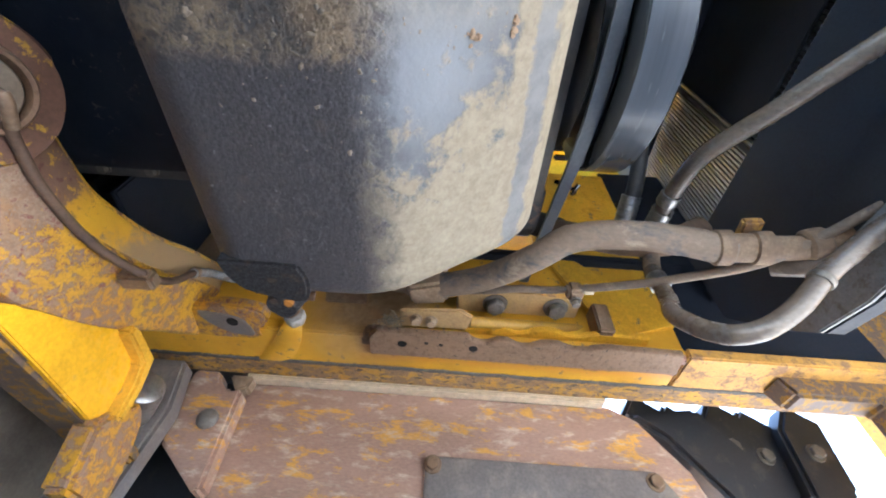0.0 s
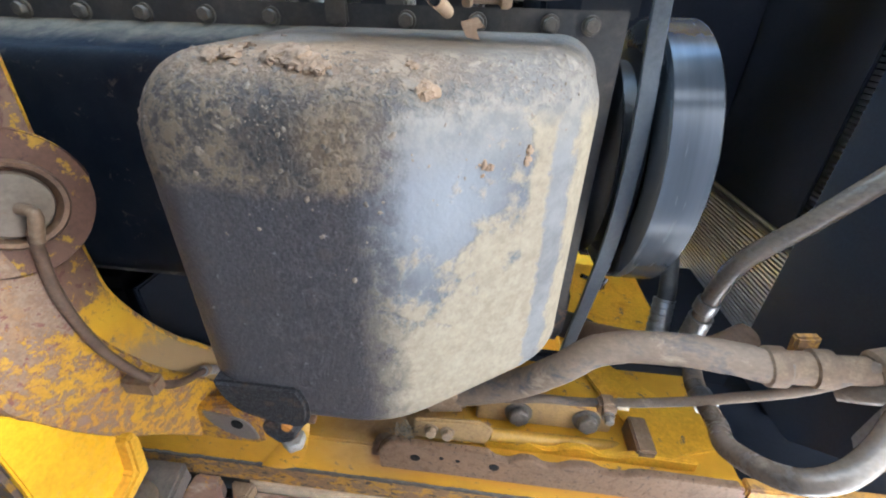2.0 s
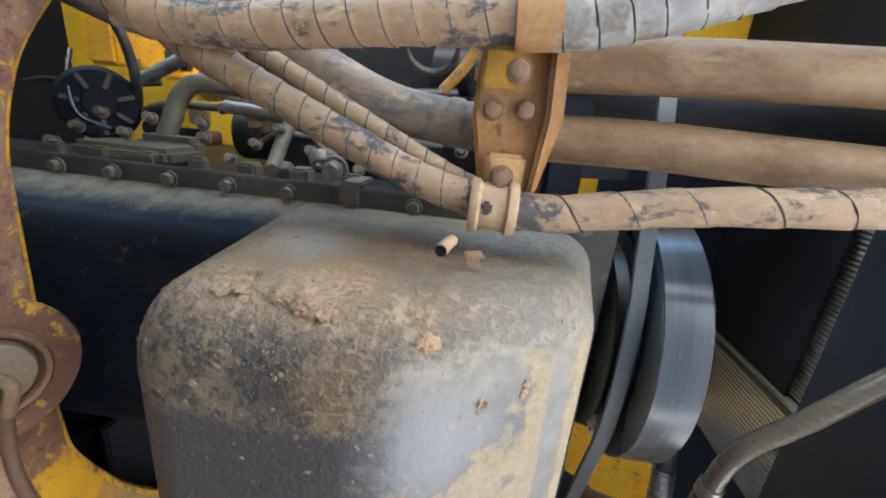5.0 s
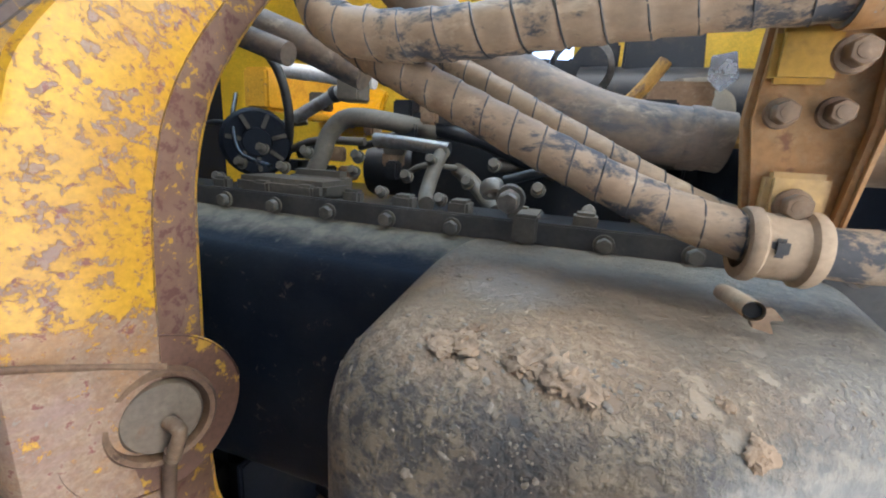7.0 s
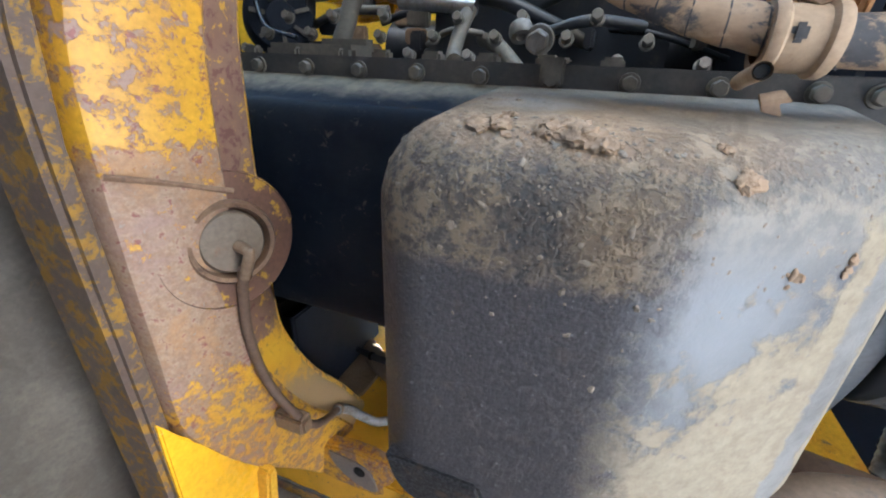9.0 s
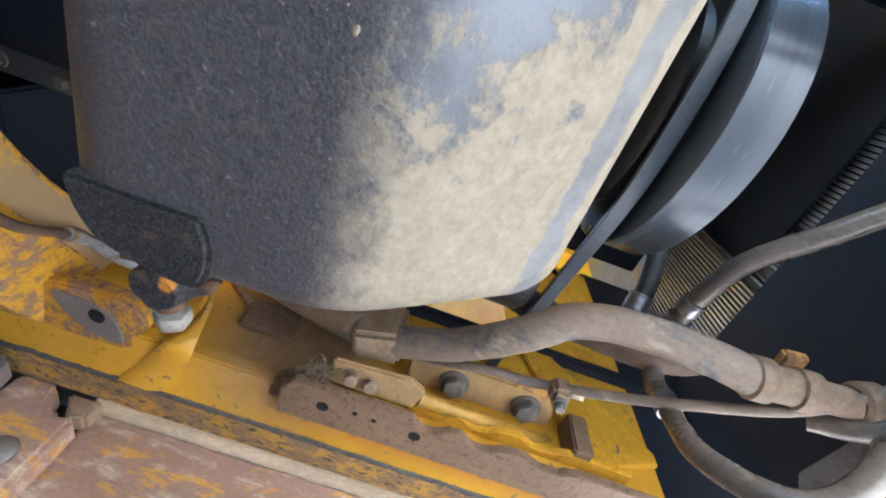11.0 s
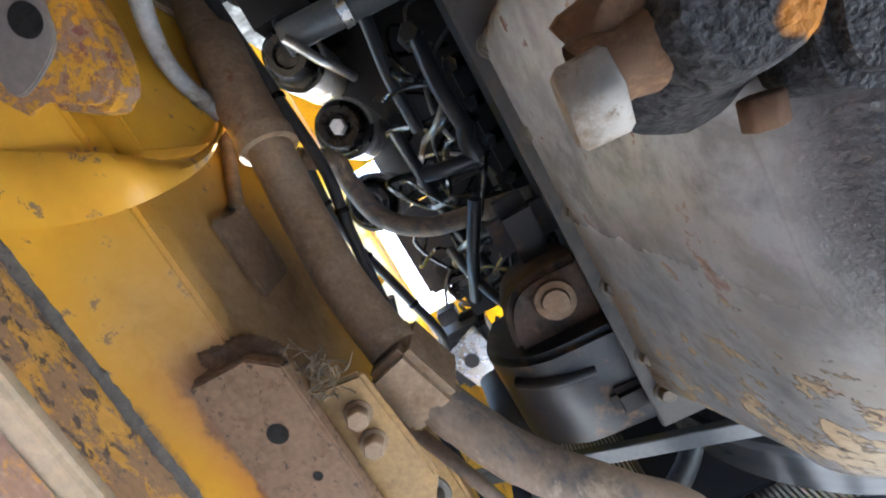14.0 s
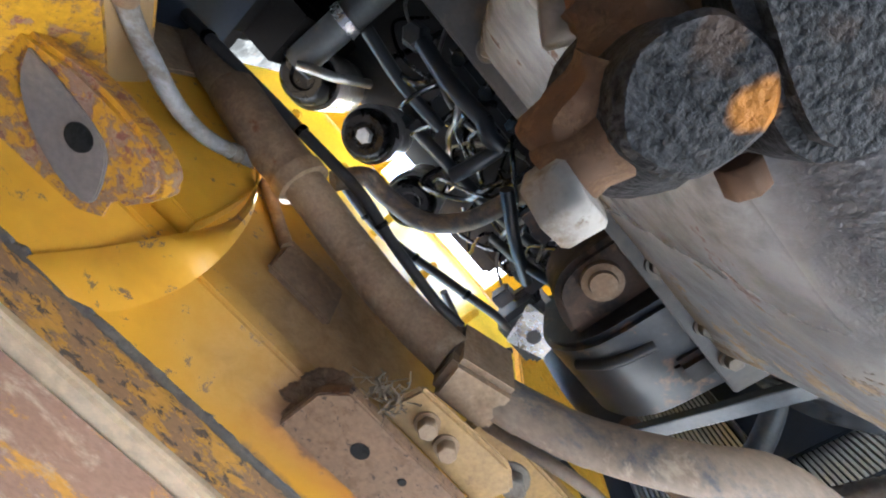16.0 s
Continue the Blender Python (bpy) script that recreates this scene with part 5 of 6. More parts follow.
# ---- far suction hose with its clamp on the rail ----
sh = thing("suction_hose", "thick dusty hose held by a clamp on the rail", "hose")
part("rear_hose", tube([(-0.50, 0.56, 1.08), (-0.40, 0.535, 1.0), (-0.30, 0.525, 0.952), (-0.234, 0.522, 0.935), (-0.178, 0.522, 0.920), (-0.104, 0.514, 0.890), (-0.04, 0.495, 0.857)], 0.0205, 24, 0.004, 0.06, 0.02), "tan_hose", sh, "tan dusty rear length of hose")
part("hose", tube([(-0.041, 0.4955, 0.8590), (0.010, 0.482, 0.845), (0.075, 0.448, 0.834), (0.13, 0.397, 0.822), (0.178, 0.355, 0.823), (0.239, 0.339, 0.819), (0.307, 0.335, 0.811), (0.374, 0.337, 0.799)], 0.0193, 24, 0.003, 0.055, 0.045), "dust_hose", sh, "grey-brown front length of hose")
saddle = slab([(-0.050, 0.478), (0.008, 0.461), (0.019, 0.508), (-0.039, 0.518)], 'z', 0.8265, 0.895, 0.006)
part("clamp", saddle, "tan_dust", sh, "dusty folded saddle clamp")
part("clamp_base", slab([(-0.055, 0.505), (0.040, 0.498), (0.060, 0.512), (0.052, 0.545), (-0.060, 0.545)], 'z', 0.806, 0.814, 0.003), "dusty_ochre", sh, "dusty ochre clamp base")
for p in ((-0.030, 0.522, 0.806), (-0.006, 0.524, 0.806)):
    part("bolt", hexbolt(p, (0, -0.2, -1), 0.0080, 0.010), "tan_dust", sh)
rnd = random.Random(3)
for k in range(60):
    a = Vector((-0.068 + rnd.gauss(0, 0.010), 0.528 + rnd.gauss(0, 0.005), 0.802 + rnd.gauss(0, 0.004)))
    b = a + Vector((rnd.gauss(0, 0.005), rnd.gauss(-0.002, 0.005), rnd.gauss(-0.001, 0.004)))
    c = b + Vector((rnd.gauss(0, 0.005), rnd.gauss(0, 0.005), rnd.gauss(0, 0.003)))
    part("straw", tube([a, a.lerp(b, 0.5) + Vector((rnd.gauss(0, 0.003), rnd.gauss(0, 0.003), rnd.gauss(0, 0.003))), b, c], 0.0005, 4, 0.003), "straw", sh, "tuft of dry straw")
part("sleeve", tube([(-0.36, 0.528, 0.980), (-0.30, 0.525, 0.952), (-0.25, 0.5225, 0.939)], 0.0255, 22), "brown", sh, "rusty pipe sleeve")
part("collar", tube([(-0.252, 0.5225, 0.9395), (-0.238, 0.522, 0.9355)], 0.0275, 22), "tan_dust", sh, "pale hose clip")
# ---- radiator, shroud ----
setting("shroud_wall", slab([(-0.9, 0.70), (0.335, 0.721), (0.411, 0.736), (0.463, 0.782), (0.545, 0.875), (0.545, 1.035), (-0.9, 1.035)], 'x', 0.500, 0.53, 0.004), "shroud_navy", "black radiator shroud wall")
setting("shroud_lip", slab([(-0.9, 0.698), (0.335, 0.719), (0.409, 0.734), (0.456, 0.776), (0.435, 0.800), (0.25, 0.785), (-0.9, 0.775)], 'x', 0.490, 0.4975, 0.002), "pale_tape", "pale lower lip of the shroud")
setting("fan_shroud_top", box(0.27, 0.585, -0.12, 0.56, 1.50, 1.52, 0.004), "black_paint", "black fan shroud panel")
setting("shroud_side", box(0.428, 0.80, 0.592, 0.598, 0.822, 1.45, 0.003), "black_paint", "black side panel of the shroud")
radi = thing("radiator", "dusty finned radiator core behind the engine fan", "radiator")
fin_mesh = None
for k in range(150):
    y = -0.62 + k * 0.0092
    if fin_mesh is None:
        f = part("fin", box(-0.006, 0.006, -0.0026, 0.0026, -0.45, 0.45, 0), "fins", radi, "", 0)
        fin_mesh = f.data
    else:
        f = new("fin", fin_mesh)
        f.parent = radi
    f.location = (0.606 if y > 0.35 else 0.620, y, 1.45)
part("fan_guard", box(0.590, 0.597, -0.62, 0.345, 1.17, 1.9, 0.002), "black_paint", radi, "black mesh panel over the main core")
part("core", box(0.628, 0.66, -0.65, 0.80, 1.0, 1.9, 0.004), "black_paint", radi)
part("bottom_tank", box(0.54, 0.68, -0.65, 0.80, 0.95, 0.999, 0.01), "black_paint", radi)
part("stay_rod", tube([(0.575, 0.352, 1.05), (0.575, 0.352, 1.9)], 0.006, 10), "rubber", radi, "dark stay rod")

# Added plate that keeps the sun off the rail.
setting("nose_sun_block", box(1.05, 1.10, -0.95, 0.95, 0.62, 1.95, 0.01), "yellow", "yellow plate added ahead of the radiator to block the sun")
setting("front_yoke", slab([(0.58, 0.800), (0.652, 0.857), (0.703, 0.874), (0.954, 1.023), (1.04, 1.02), (1.04, 0.58), (0.75, 0.66), (0.744, 0.765), (0.60, 0.765)], 'y', 0.600, 0.650, 0.006), "rusty_yellow", "rusty front yoke plate with ochre paint traces")

# ---- front hoses, manifold and lines ----
hose("coolant_hose", [(0.60, -0.06, 0.872), (0.538, 0.008, 0.869), (0.448, 0.104, 0.869), (0.383, 0.186, 0.875), (0.338, 0.252, 0.888), (0.331, 0.32, 0.902), (0.331, 0.374, 0.907)], 0.0120, "loop_hose", "black hose with a bright edge sweeping to the front", bands=[(0.90, 0.020, 1.18, "steel", "crimp_collar")])
hose("coolant_hose", [(0.315, 0.25, 1.10), (0.312, 0.29, 1.02), (0.306, 0.345, 0.965), (0.300, 0.385, 0.945)], 0.0125, "rubber", "black rubber hose beside the pulley")
for a, b in (((0.331, 0.350, 0.9055), (0.332, 0.396, 0.912)), ((0.303, 0.362, 0.957), (0.297, 0.41, 0.935))):
    bm = tube([a, b], 0.0145, 20, 0.002, 0.010, 0.12)
    single("hose_ferrule", bm, "steel", "crimped grey steel hose ferrule", "hose fitting", "hose ferrules")
mani = thing("hose_manifold", "dusty brown hose manifold with fittings under the shroud", "manifold")
part("union", turned([(0, 0), (0.020, 0), (0.0235, 0.004), (0.0235, 0.02), (0.019, 0.022), (0.019, 0.045), (0.022, 0.047), (0.022, 0.065), (0.016, 0.068), (0.016, 0.12), (0, 0.12)], (0.352, 0.338, 0.804), (1, -0.16, -0.10), 24), "brown", mani, "ringed hose union")
part("elbow", tube([(0.335, 0.405, 0.915), (0.335, 0.425, 0.890), (0.330, 0.430, 0.865), (0.319, 0.42, 0.835)], 0.0125, 18, rough=0.1), "dust_hose", mani, "dusty bent connector")
part("bracket", slab([(0.385, 0.305), (0.412, 0.302), (0.418, 0.345), (0.392, 0.350)], 'z', 0.818, 0.830, 0.003), "orange_rust", mani, "small ochre bracket")
part("end_block", turned([(0, 0), (0.017, 0), (0.021, 0.004), (0.021, 0.022), (0.017, 0.026), (0.017, 0.05), (0, 0.05)], (0.452, 0.320, 0.794), (1, -0.35, 0.05), 24), "brown", mani, "brown end fitting")
hose("return_hose", [(0.319, 0.42, 0.845), (0.317, 0.413, 0.781), (0.298, 0.388, 0.727), (0.318, 0.364, 0.683), (0.352, 0.348, 0.677), (0.394, 0.33, 0.698), (0.445, 0.299, 0.74), (0.524, 0.237, 0.78), (0.62, 0.165, 0.80)], 0.0118, "loop_hose", "dusty black return hose in a hanging loop", bands=[(0.03, 0.022, 1.18, "steel", "crimp_collar"), (0.55, 0.008, 1.12, "bolt", "hose_band")])
hose("return_hose", [(0.44, 0.36, 0.80), (0.47, 0.33, 0.775), (0.52, 0.28, 0.78), (0.62, 0.20, 0.80)], 0.0130, "loop_hose", "dusty hose beside the loop")
hose("radiator_hose", [(0.195, 0.46, 0.985), (0.215, 0.445, 0.955), (0.255, 0.428, 0.925), (0.31, 0.418, 0.905), (0.37, 0.408, 0.905), (0.42, 0.40, 0.93)], 0.0215, "brown_hose", "thick brown radiator hose", 0.004, ridge=0.03)
hose("radiator_hose_end", [(0.13, 0.47, 1.06), (0.16, 0.468, 1.02), (0.195, 0.458, 0.985), (0.205, 0.452, 0.97)], 0.0235, "rubber", "black rubber hose end with a clip")
hose("fuel_line", [(0.03, 0.535, 0.885), (0.085, 0.498, 0.855), (0.13, 0.482, 0.848), (0.184, 0.474, 0.843), (0.251, 0.438, 0.821), (0.327, 0.397, 0.803), (0.419, 0.338, 0.787), (0.508, 0.249, 0.796), (0.58, 0.16, 0.80)], 0.0062, "dust_hose", "thin dusty line along the hose")
clip = thing("line_clip", "dusty pipe clip holding the thin line", "clip")
part("strap", box(0.200, 0.225, 0.452, 0.476, 0.820, 0.846, 0.005), "brown", clip)
part("screw", hexbolt((0.213, 0.470, 0.820), (0, 0.1, -1), 0.007, 0.009), "bolt", clip, "dusty hex screw")
part("nut", hexbolt((0.225, 0.456, 0.831), (1, -0.35, -0.3), 0.009, 0.014, False), "tan_edge", clip)
part("arm", slab([(0.205, 0.480), (0.242, 0.492), (0.230, 0.506), (0.195, 0.502), (0.170, 0.500), (0.172, 0.488)], 'z', 0.852, 0.858, 0.002), "orange_rust", clip, "yellow clip arm")

# ---- hood and far filters ----
setting("hood_side_far", slab([(0.745, 1.15), (0.735, 1.45), (0.705, 1.88), (0.720, 1.88), (0.75, 1.45), (0.760, 1.15)], 'x', -1.3, 0.60, 0.003), "hood_yellow", "yellow engine hood side")
for k in range(6):
    single("hood_rib", box(-0.48 + k * 0.16, -0.46 + k * 0.16, 0.66, 0.742, 1.50, 1.52, 0.004), "hood_yellow", "yellow folded stiffener inside the hood", "hood rib", "hood ribs")
def pierced(x0, x1, y0, y1, z0, z1, holes):
    """A sheet with rectangular openings (x0, x1, y0, y1)."""
    xs = sorted({x0, x1, *[h[k] for h in holes for k in (0, 1)]})
    ys = sorted({y0, y1, *[h[k] for h in holes for k in (2, 3)]})
    bm = bmesh.new()
    grid = {(i, j): bm.verts.new((x, y, z0)) for i, x in enumerate(xs) for j, y in enumerate(ys)}
    for i in range(len(xs) - 1):
        for j in range(len(ys) - 1):
            cx, cy = (xs[i] + xs[i + 1]) / 2, (ys[j] + ys[j + 1]) / 2
            if not any(a < cx < b and c < cy < d for a, b, c, d in holes):
                bm.faces.new((grid[i, j], grid[i, j + 1], grid[i + 1, j + 1], grid[i + 1, j]))
    bmesh.ops.delete(bm, geom=[v for v in bm.verts if not v.link_faces], context='VERTS')
    bmesh.ops.solidify(bm, geom=bm.faces[:], thickness=z0 - z1)
    bmesh.ops.recalc_face_normals(bm, faces=bm.faces)
    return bm


setting("hood_roof", pierced(-1.3, 0.75, -0.75, 0.40, 1.70, 1.73, [(-0.50, -0.455, -0.30, -0.272), (-0.36, -0.155, -0.40, -0.300), (0.05, 0.24, -0.265, -0.185)]), "hood_yellow", "yellow engine hood roof with small openings", 30)
setting("hood_roof_edge", pierced(-1.3, 0.75, 0.403, 0.704, 1.84, 1.86, [(-0.27, -0.09, 0.585, 0.698), (-0.08, 0.24, 0.44, 0.698)]), "hood_yellow", "yellow hood roof edge with openings", 30)
ac = thing("air_cleaner", "air cleaner housing behind the filters, blackened for shade", "air cleaner")
# Coloured almost black to give the darkness behind the filters.
part("housing", box(-1.1, -0.44, 0.40, 0.585, 1.12, 1.52, 0.05), "deep_shade", ac)
for k in range(2):
    part("clamp_band", box(-0.62 - k * 0.25, -0.595 - k * 0.25, 0.397, 0.588, 1.117, 1.523, 0.05), "engine_black", ac, "thin black clamp band")
fw = thing("flywheel_housing", "flywheel housing behind the crossmember, blackened for shade", "housing")
# Same near-black, for the darkness behind the crossmember.
part("casing", box(-0.95, -0.47, 0.335, 0.55, 0.835, 1.10, 0.02), "deep_shade", fw)
part("rim", box(-0.468, -0.458, 0.345, 0.54, 0.845, 1.09, 0.003), "black_paint", fw, "bolted black rim")
setting("hood_side_near", box(-1.3, 0.75, -0.78, -0.753, 1.25, 1.73, 0.004), "hood_yellow", "yellow engine hood side")
setting("firewall", box(-1.34, -1.305, -0.8, 1.0, 0.60, 2.05, 0.004), "black_paint", "dark firewall behind the engine")
for k, (px, py) in enumerate(((-0.274, 0.503), (-0.153, 0.522), (-0.395, 0.515))):
    f = thing("fuel_filter", "silver spin-on filter with a black bottom", "filter", "fuel filters")
    part("can", turned([(0.047, 0.012), (0.047, 0.14), (0.04, 0.15), (0, 0.15)], (px, py, 1.20), (0, 0, 1), 40), "filter_can", f)
    part("bowl", turned([(0, -0.017), (0.016, -0.017), (0.020, -0.022), (0.030, -0.023), (0.037, -0.018), (0.040, -0.009), (0.041, 0.012), (0, 0.012)], (px, py, 1.20), (0, 0, 1), 40), "gloss_black", f, "black filter bowl")
    if k == 0:
        part("cap", turned([(0, -0.030), (0.011, -0.030), (0.013, -0.018)], (px, py, 1.20), (0, 0, 1), 6), "pale_tape", f, "pale hex drain cap")
    part("neck", cyl((px, py, 1.351), (px, py - 0.02, 1.40), 0.02, 16), "engine_black", f)
fh = thing("filter_head", "black cast filter head and pump on the far engine side", "filter head")
part("rail_bar", box(-0.46, -0.115, 0.385, 0.520, 1.40, 1.44, 0.008), "engine_black", fh)
part("bridge", box(-0.112, 0.08, 0.40, 0.56, 1.40, 1.44, 0.008), "engine_black", fh)
part("arm", box(-0.40, -0.32, 0.27, 0.46, 1.385, 1.43, 0.008), "engine_black", fh)
part("inlet_pipe", cyl((-0.393, 0.497, 1.13), (-0.376, 0.325, 1.13), 0.0205, 24, None, 0.003), "slate_cast", fh, "slate-grey inlet pipe")
part("inlet_collar", cyl((-0.385, 0.416, 1.13), (-0.384, 0.402, 1.13), 0.0228, 24, None, 0.002), "alu", fh, "bright collar")
part("inlet_flange", box(-0.42, -0.36, 0.27, 0.335, 1.09, 1.18, 0.008), "engine_black", fh)
part("inlet_cap", turned([(0, 0), (0.021, 0), (0.024, 0.003), (0.024, 0.018), (0.021, 0.022), (0.021, 0.05)], (-0.402, 0.351, 1.085), (0.05, 0, 1), 28), "slate_cast", fh, "slate-grey round cap")
part("outlet_tip", tube([(-0.385, 0.492, 1.112), (-0.364, 0.479, 1.118), (-0.345, 0.468, 1.125), (-0.330, 0.455, 1.14), (-0.318, 0.445, 1.17)], 0.0065, 12), "steel", fh, "bent grey outlet tube")
part("banjo_union", turned([(0, 0), (0.011, 0), (0.013, 0.003), (0.013, 0.010), (0.017, 0.012), (0.017, 0.022), (0.012, 0.025), (0.012, 0.05)], (-0.295, 0.355, 1.05), (0.1, -0.1, 1), 6), "slate_cast", fh, "slate-grey hexagonal union")
part("rust_stay", tube([(-0.50, 0.475, 1.06), (-0.444, 0.446, 1.045), (-0.425, 0.40, 1.05), (-0.409, 0.353, 1.05)], 0.0125, 14, rough=0.5), "pin_rust", fh, "rusty mud-caked stay")
pump = thing("injection_pump", "black fuel injection pump with steel lines on the far engine side", "pump")
part("body", box(-0.26, 0.02, 0.272, 0.345, 1.06, 1.20, 0.012), "engine_black", pump)
part("governor", box(0.021, 0.10, 0.272, 0.40, 1.05, 1.22, 0.015), "engine_black", pump)
part("drive_cap", turned([(0, 0), (0.026, 0), (0.030, 0.004), (0.030, 0.03)], (0.11, 0.42, 1.08), (0, 0.2, 1), 24), "engine_black", pump)
part("cover", slab([(0.085, 0.475), (0.155, 0.465), (0.185, 0.515), (0.115, 0.545)], 'z', 1.150, 1.158, 0.002), "alu", pump, "bright aluminium cover plate")
# Black disc in place of the shaded hole.
part("cover_hole", cyl((0.135, 0.505, 1.1485), (0.135, 0.505, 1.1505), 0.012, 24), "rubber", pump)
part("cover_body", box(0.09, 0.19, 0.46, 0.55, 1.165, 1.26, 0.012), "engine_black", pump)
rnd = random.Random(7)
for k in range(26):
    x = -0.27 + 0.0135 * k
    a = Vector((x, 0.33 + rnd.uniform(0, 0.03), 1.05 + rnd.uniform(-0.01, 0.02)))
    b = a + Vector((rnd.uniform(-0.03, 0.03), rnd.uniform(0.01, 0.06), rnd.uniform(-0.03, 0.03)))
    c = b + Vector((rnd.uniform(-0.06, 0.06), rnd.uniform(0.0, 0.05), rnd.uniform(0.02, 0.10)))
    d = c + Vector((rnd.uniform(-0.08, 0.08), rnd.uniform(-0.06, 0.04), rnd.uniform(0.04, 0.12)))
    e = d + Vector((rnd.uniform(-0.05, 0.05), rnd.uniform(-0.1, 0.0), rnd.uniform(0.02, 0.12)))
    part("fuel_pipe", tube([a, b, c, d, e], rnd.choice((0.0024, 0.003, 0.0042)), 8, 0.010), "pipe_steel" if k % 4 else "steel", pump, "thin steel fuel pipe")
for k in range(9):
    x = -0.24 + 0.045 * k
    part("delivery_valve", cyl((x, 0.31, 1.06), (x + 0.004, 0.335, 1.02), 0.009, 6), "pipe_steel", pump)
for a, b, w, h in (((-0.275, 0.352, 1.03), (-0.171, 0.353, 1.0), 0.0095, 0), ((-0.171, 0.353, 1.0), (-0.138, 0.358, 0.998), 0.0098, 0), ((-0.138, 0.358, 0.998), (-0.149, 0.415, 1.0), 0.0085, 0), ((-0.33, 0.39, 1.05), (-0.20, 0.40, 1.08), 0.008, 0), ((-0.22, 0.43, 1.12), (0.02, 0.41, 1.14), 0.009, 0), ((-0.10, 0.38, 1.00), (0.02, 0.44, 1.06), 0.008, 0), ((-0.05, 0.44, 1.08), (0.05, 0.40, 1.02), 0.007, 0)):
    part("oil_pipe", tube([a, Vector(a).lerp(Vector(b), 0.5) + Vector((0, 0.004, -0.006)), b], w, 12), "engine_black", pump, "dark oil pipe")
for k in range(14):
    x, y, z = rnd.uniform(-0.30, 0.06), rnd.uniform(0.345, 0.45), rnd.uniform(1.10, 1.30)
    part("fitting", box(x, x + rnd.uniform(0.015, 0.05), y, y + rnd.uniform(0.012, 0.04), z, z + rnd.uniform(0.01, 0.05), 0.003), "engine_black", pump)
hose("oil_hose", [(-0.235, 0.53, 1.02), (-0.215, 0.503, 1.045), (-0.186, 0.502, 1.05), (-0.130, 0.489, 1.05), (-0.093, 0.445, 1.05), (-0.078, 0.38, 1.045), (-0.068, 0.32, 1.03)], 0.0125, "dust_hose", "dusty oil hose crossing under the filters")
hose("wiring_loom", [(-0.52, 0.53, 1.03), (-0.415, 0.512, 0.99), (-0.344, 0.507, 0.985), (-0.262, 0.502, 0.982), (-0.2, 0.501, 0.982), (-0.136, 0.513, 0.985), (-0.053, 0.524, 0.99), (-0.006, 0.526, 1.0)], 0.0065, "rubber", "black wiring loom along the hose", bands=[(q, 0.006, 1.15, "gloss_black", "cable_tie") for q in (0.2, 0.45, 0.7)])
hose("wiring_loom", [(-0.25, 0.535, 1.06), (-0.151, 0.550, 1.08), (-0.047, 0.530, 1.085), (0.04, 0.512, 1.09), (0.083, 0.519, 1.12)], 0.0065, "rubber", "black wiring loom to the pump", bands=[(q, 0.006, 1.15, "gloss_black", "cable_tie") for q in (0.2, 0.45, 0.7)])
hose("wiring_loom", [(-0.03, 0.545, 1.09), (0.01, 0.560, 1.10), (0.05, 0.568, 1.10), (0.10, 0.566, 1.11), (0.127, 0.546, 1.14)], 0.0055, "rubber", "thin black looped cable", bands=[(0.5, 0.005, 1.2, "gloss_black", "cable_tie")])
hose("conduit", [(-0.376, 0.468, 0.819), (-0.380, 0.480, 0.833), (-0.374, 0.498, 0.850), (-0.356, 0.508, 0.854), (-0.338, 0.521, 0.863), (-0.325, 0.537, 0.887), (-0.311, 0.543, 0.905), (-0.296, 0.546, 0.931), (-0.286, 0.552, 0.955)], 0.0070, "pale_tape", "pale corrugated conduit running from the beam to the rail", 0.006, bands=[(0.0, 0.014, 1.15, "brown", "end_fitting"), (0.80, 0.010, 1.15, "bolt", "ferrule")], ridge=0.06)

# ---- near engine side ----
aux = thing("alternator", "black finned alternator on the near engine side", "alternator")
AC, AD = Vector((-0.565, -0.060, 1.02)), Vector((0.55, -0.05, -0.55))
part("housing", turned([(0, 0), (0.020, 0), (0.022, -0.004), (0.046, -0.004), (0.052, -0.012), (0.052, -0.09), (0.04, -0.10), (0, -0.10)], AC, AD, 32), "black_paint", aux)
for k in range(7):
    m = Matrix.Translation(AC) @ frame_of(AD) @ pose(0, 0, 0, 0, 0, k * 51.4)
    b = box(0.022, 0.044, -0.003, 0.003, -0.004, 0.002, 0.001)
    b.transform(m)
    part("rib", b, "dust_cast", aux)
cool = thing("oil_cooler", "dusty cast oil cooler block on the near engine side", "oil cooler")
part("block", box(-0.50, -0.37, -0.022, 0.0, 0.905, 0.965, 0.006), "dust_cast", cool)
part("upper_block", box(-0.47, -0.385, -0.030, 0.0, 0.966, 1.0, 0.008), "dust_cast", cool)
part("elbow", tube([(-0.445, -0.02, 0.99), (-0.437, -0.05, 1.0), (-0.430, -0.08, 1.01), (-0.405, -0.10, 1.015), (-0.36, -0.10, 1.03), (-0.30, -0.09, 1.08)], 0.0125, 16), "dust_cast", cool, "dusty bent pipe")
part("open_pipe", tube([(-0.353, -0.074, 0.995), (-0.300, -0.071, 0.993), (-0.250, -0.067, 0.99)], 0.0085, 16, caps=False), "steel", cool, "open grey steel pipe")
part("pipe_bracket", tube([(-0.258, -0.066, 0.992), (-0.262, -0.045, 0.975), (-0.262, -0.015, 0.95), (-0.25, -0.008, 0.92)], 0.009, 12), "dust_cast", cool, "dusty curved bracket")
for k in range(8):
    x = -0.53 + k * 0.062
    part("stud_block", box(x, x + 0.022, -0.018, 0.0, 0.90, 0.915 + 0.006 * (k % 3), 0.003), "dust_cast", cool)
brk = thing("line_bracket", "dusty angle bracket bolted to the pan flange", "bracket")
part("upright", box(-0.146, -0.124, -0.016, -0.011, 0.868, 0.915, 0.002), "dust_cast", brk)
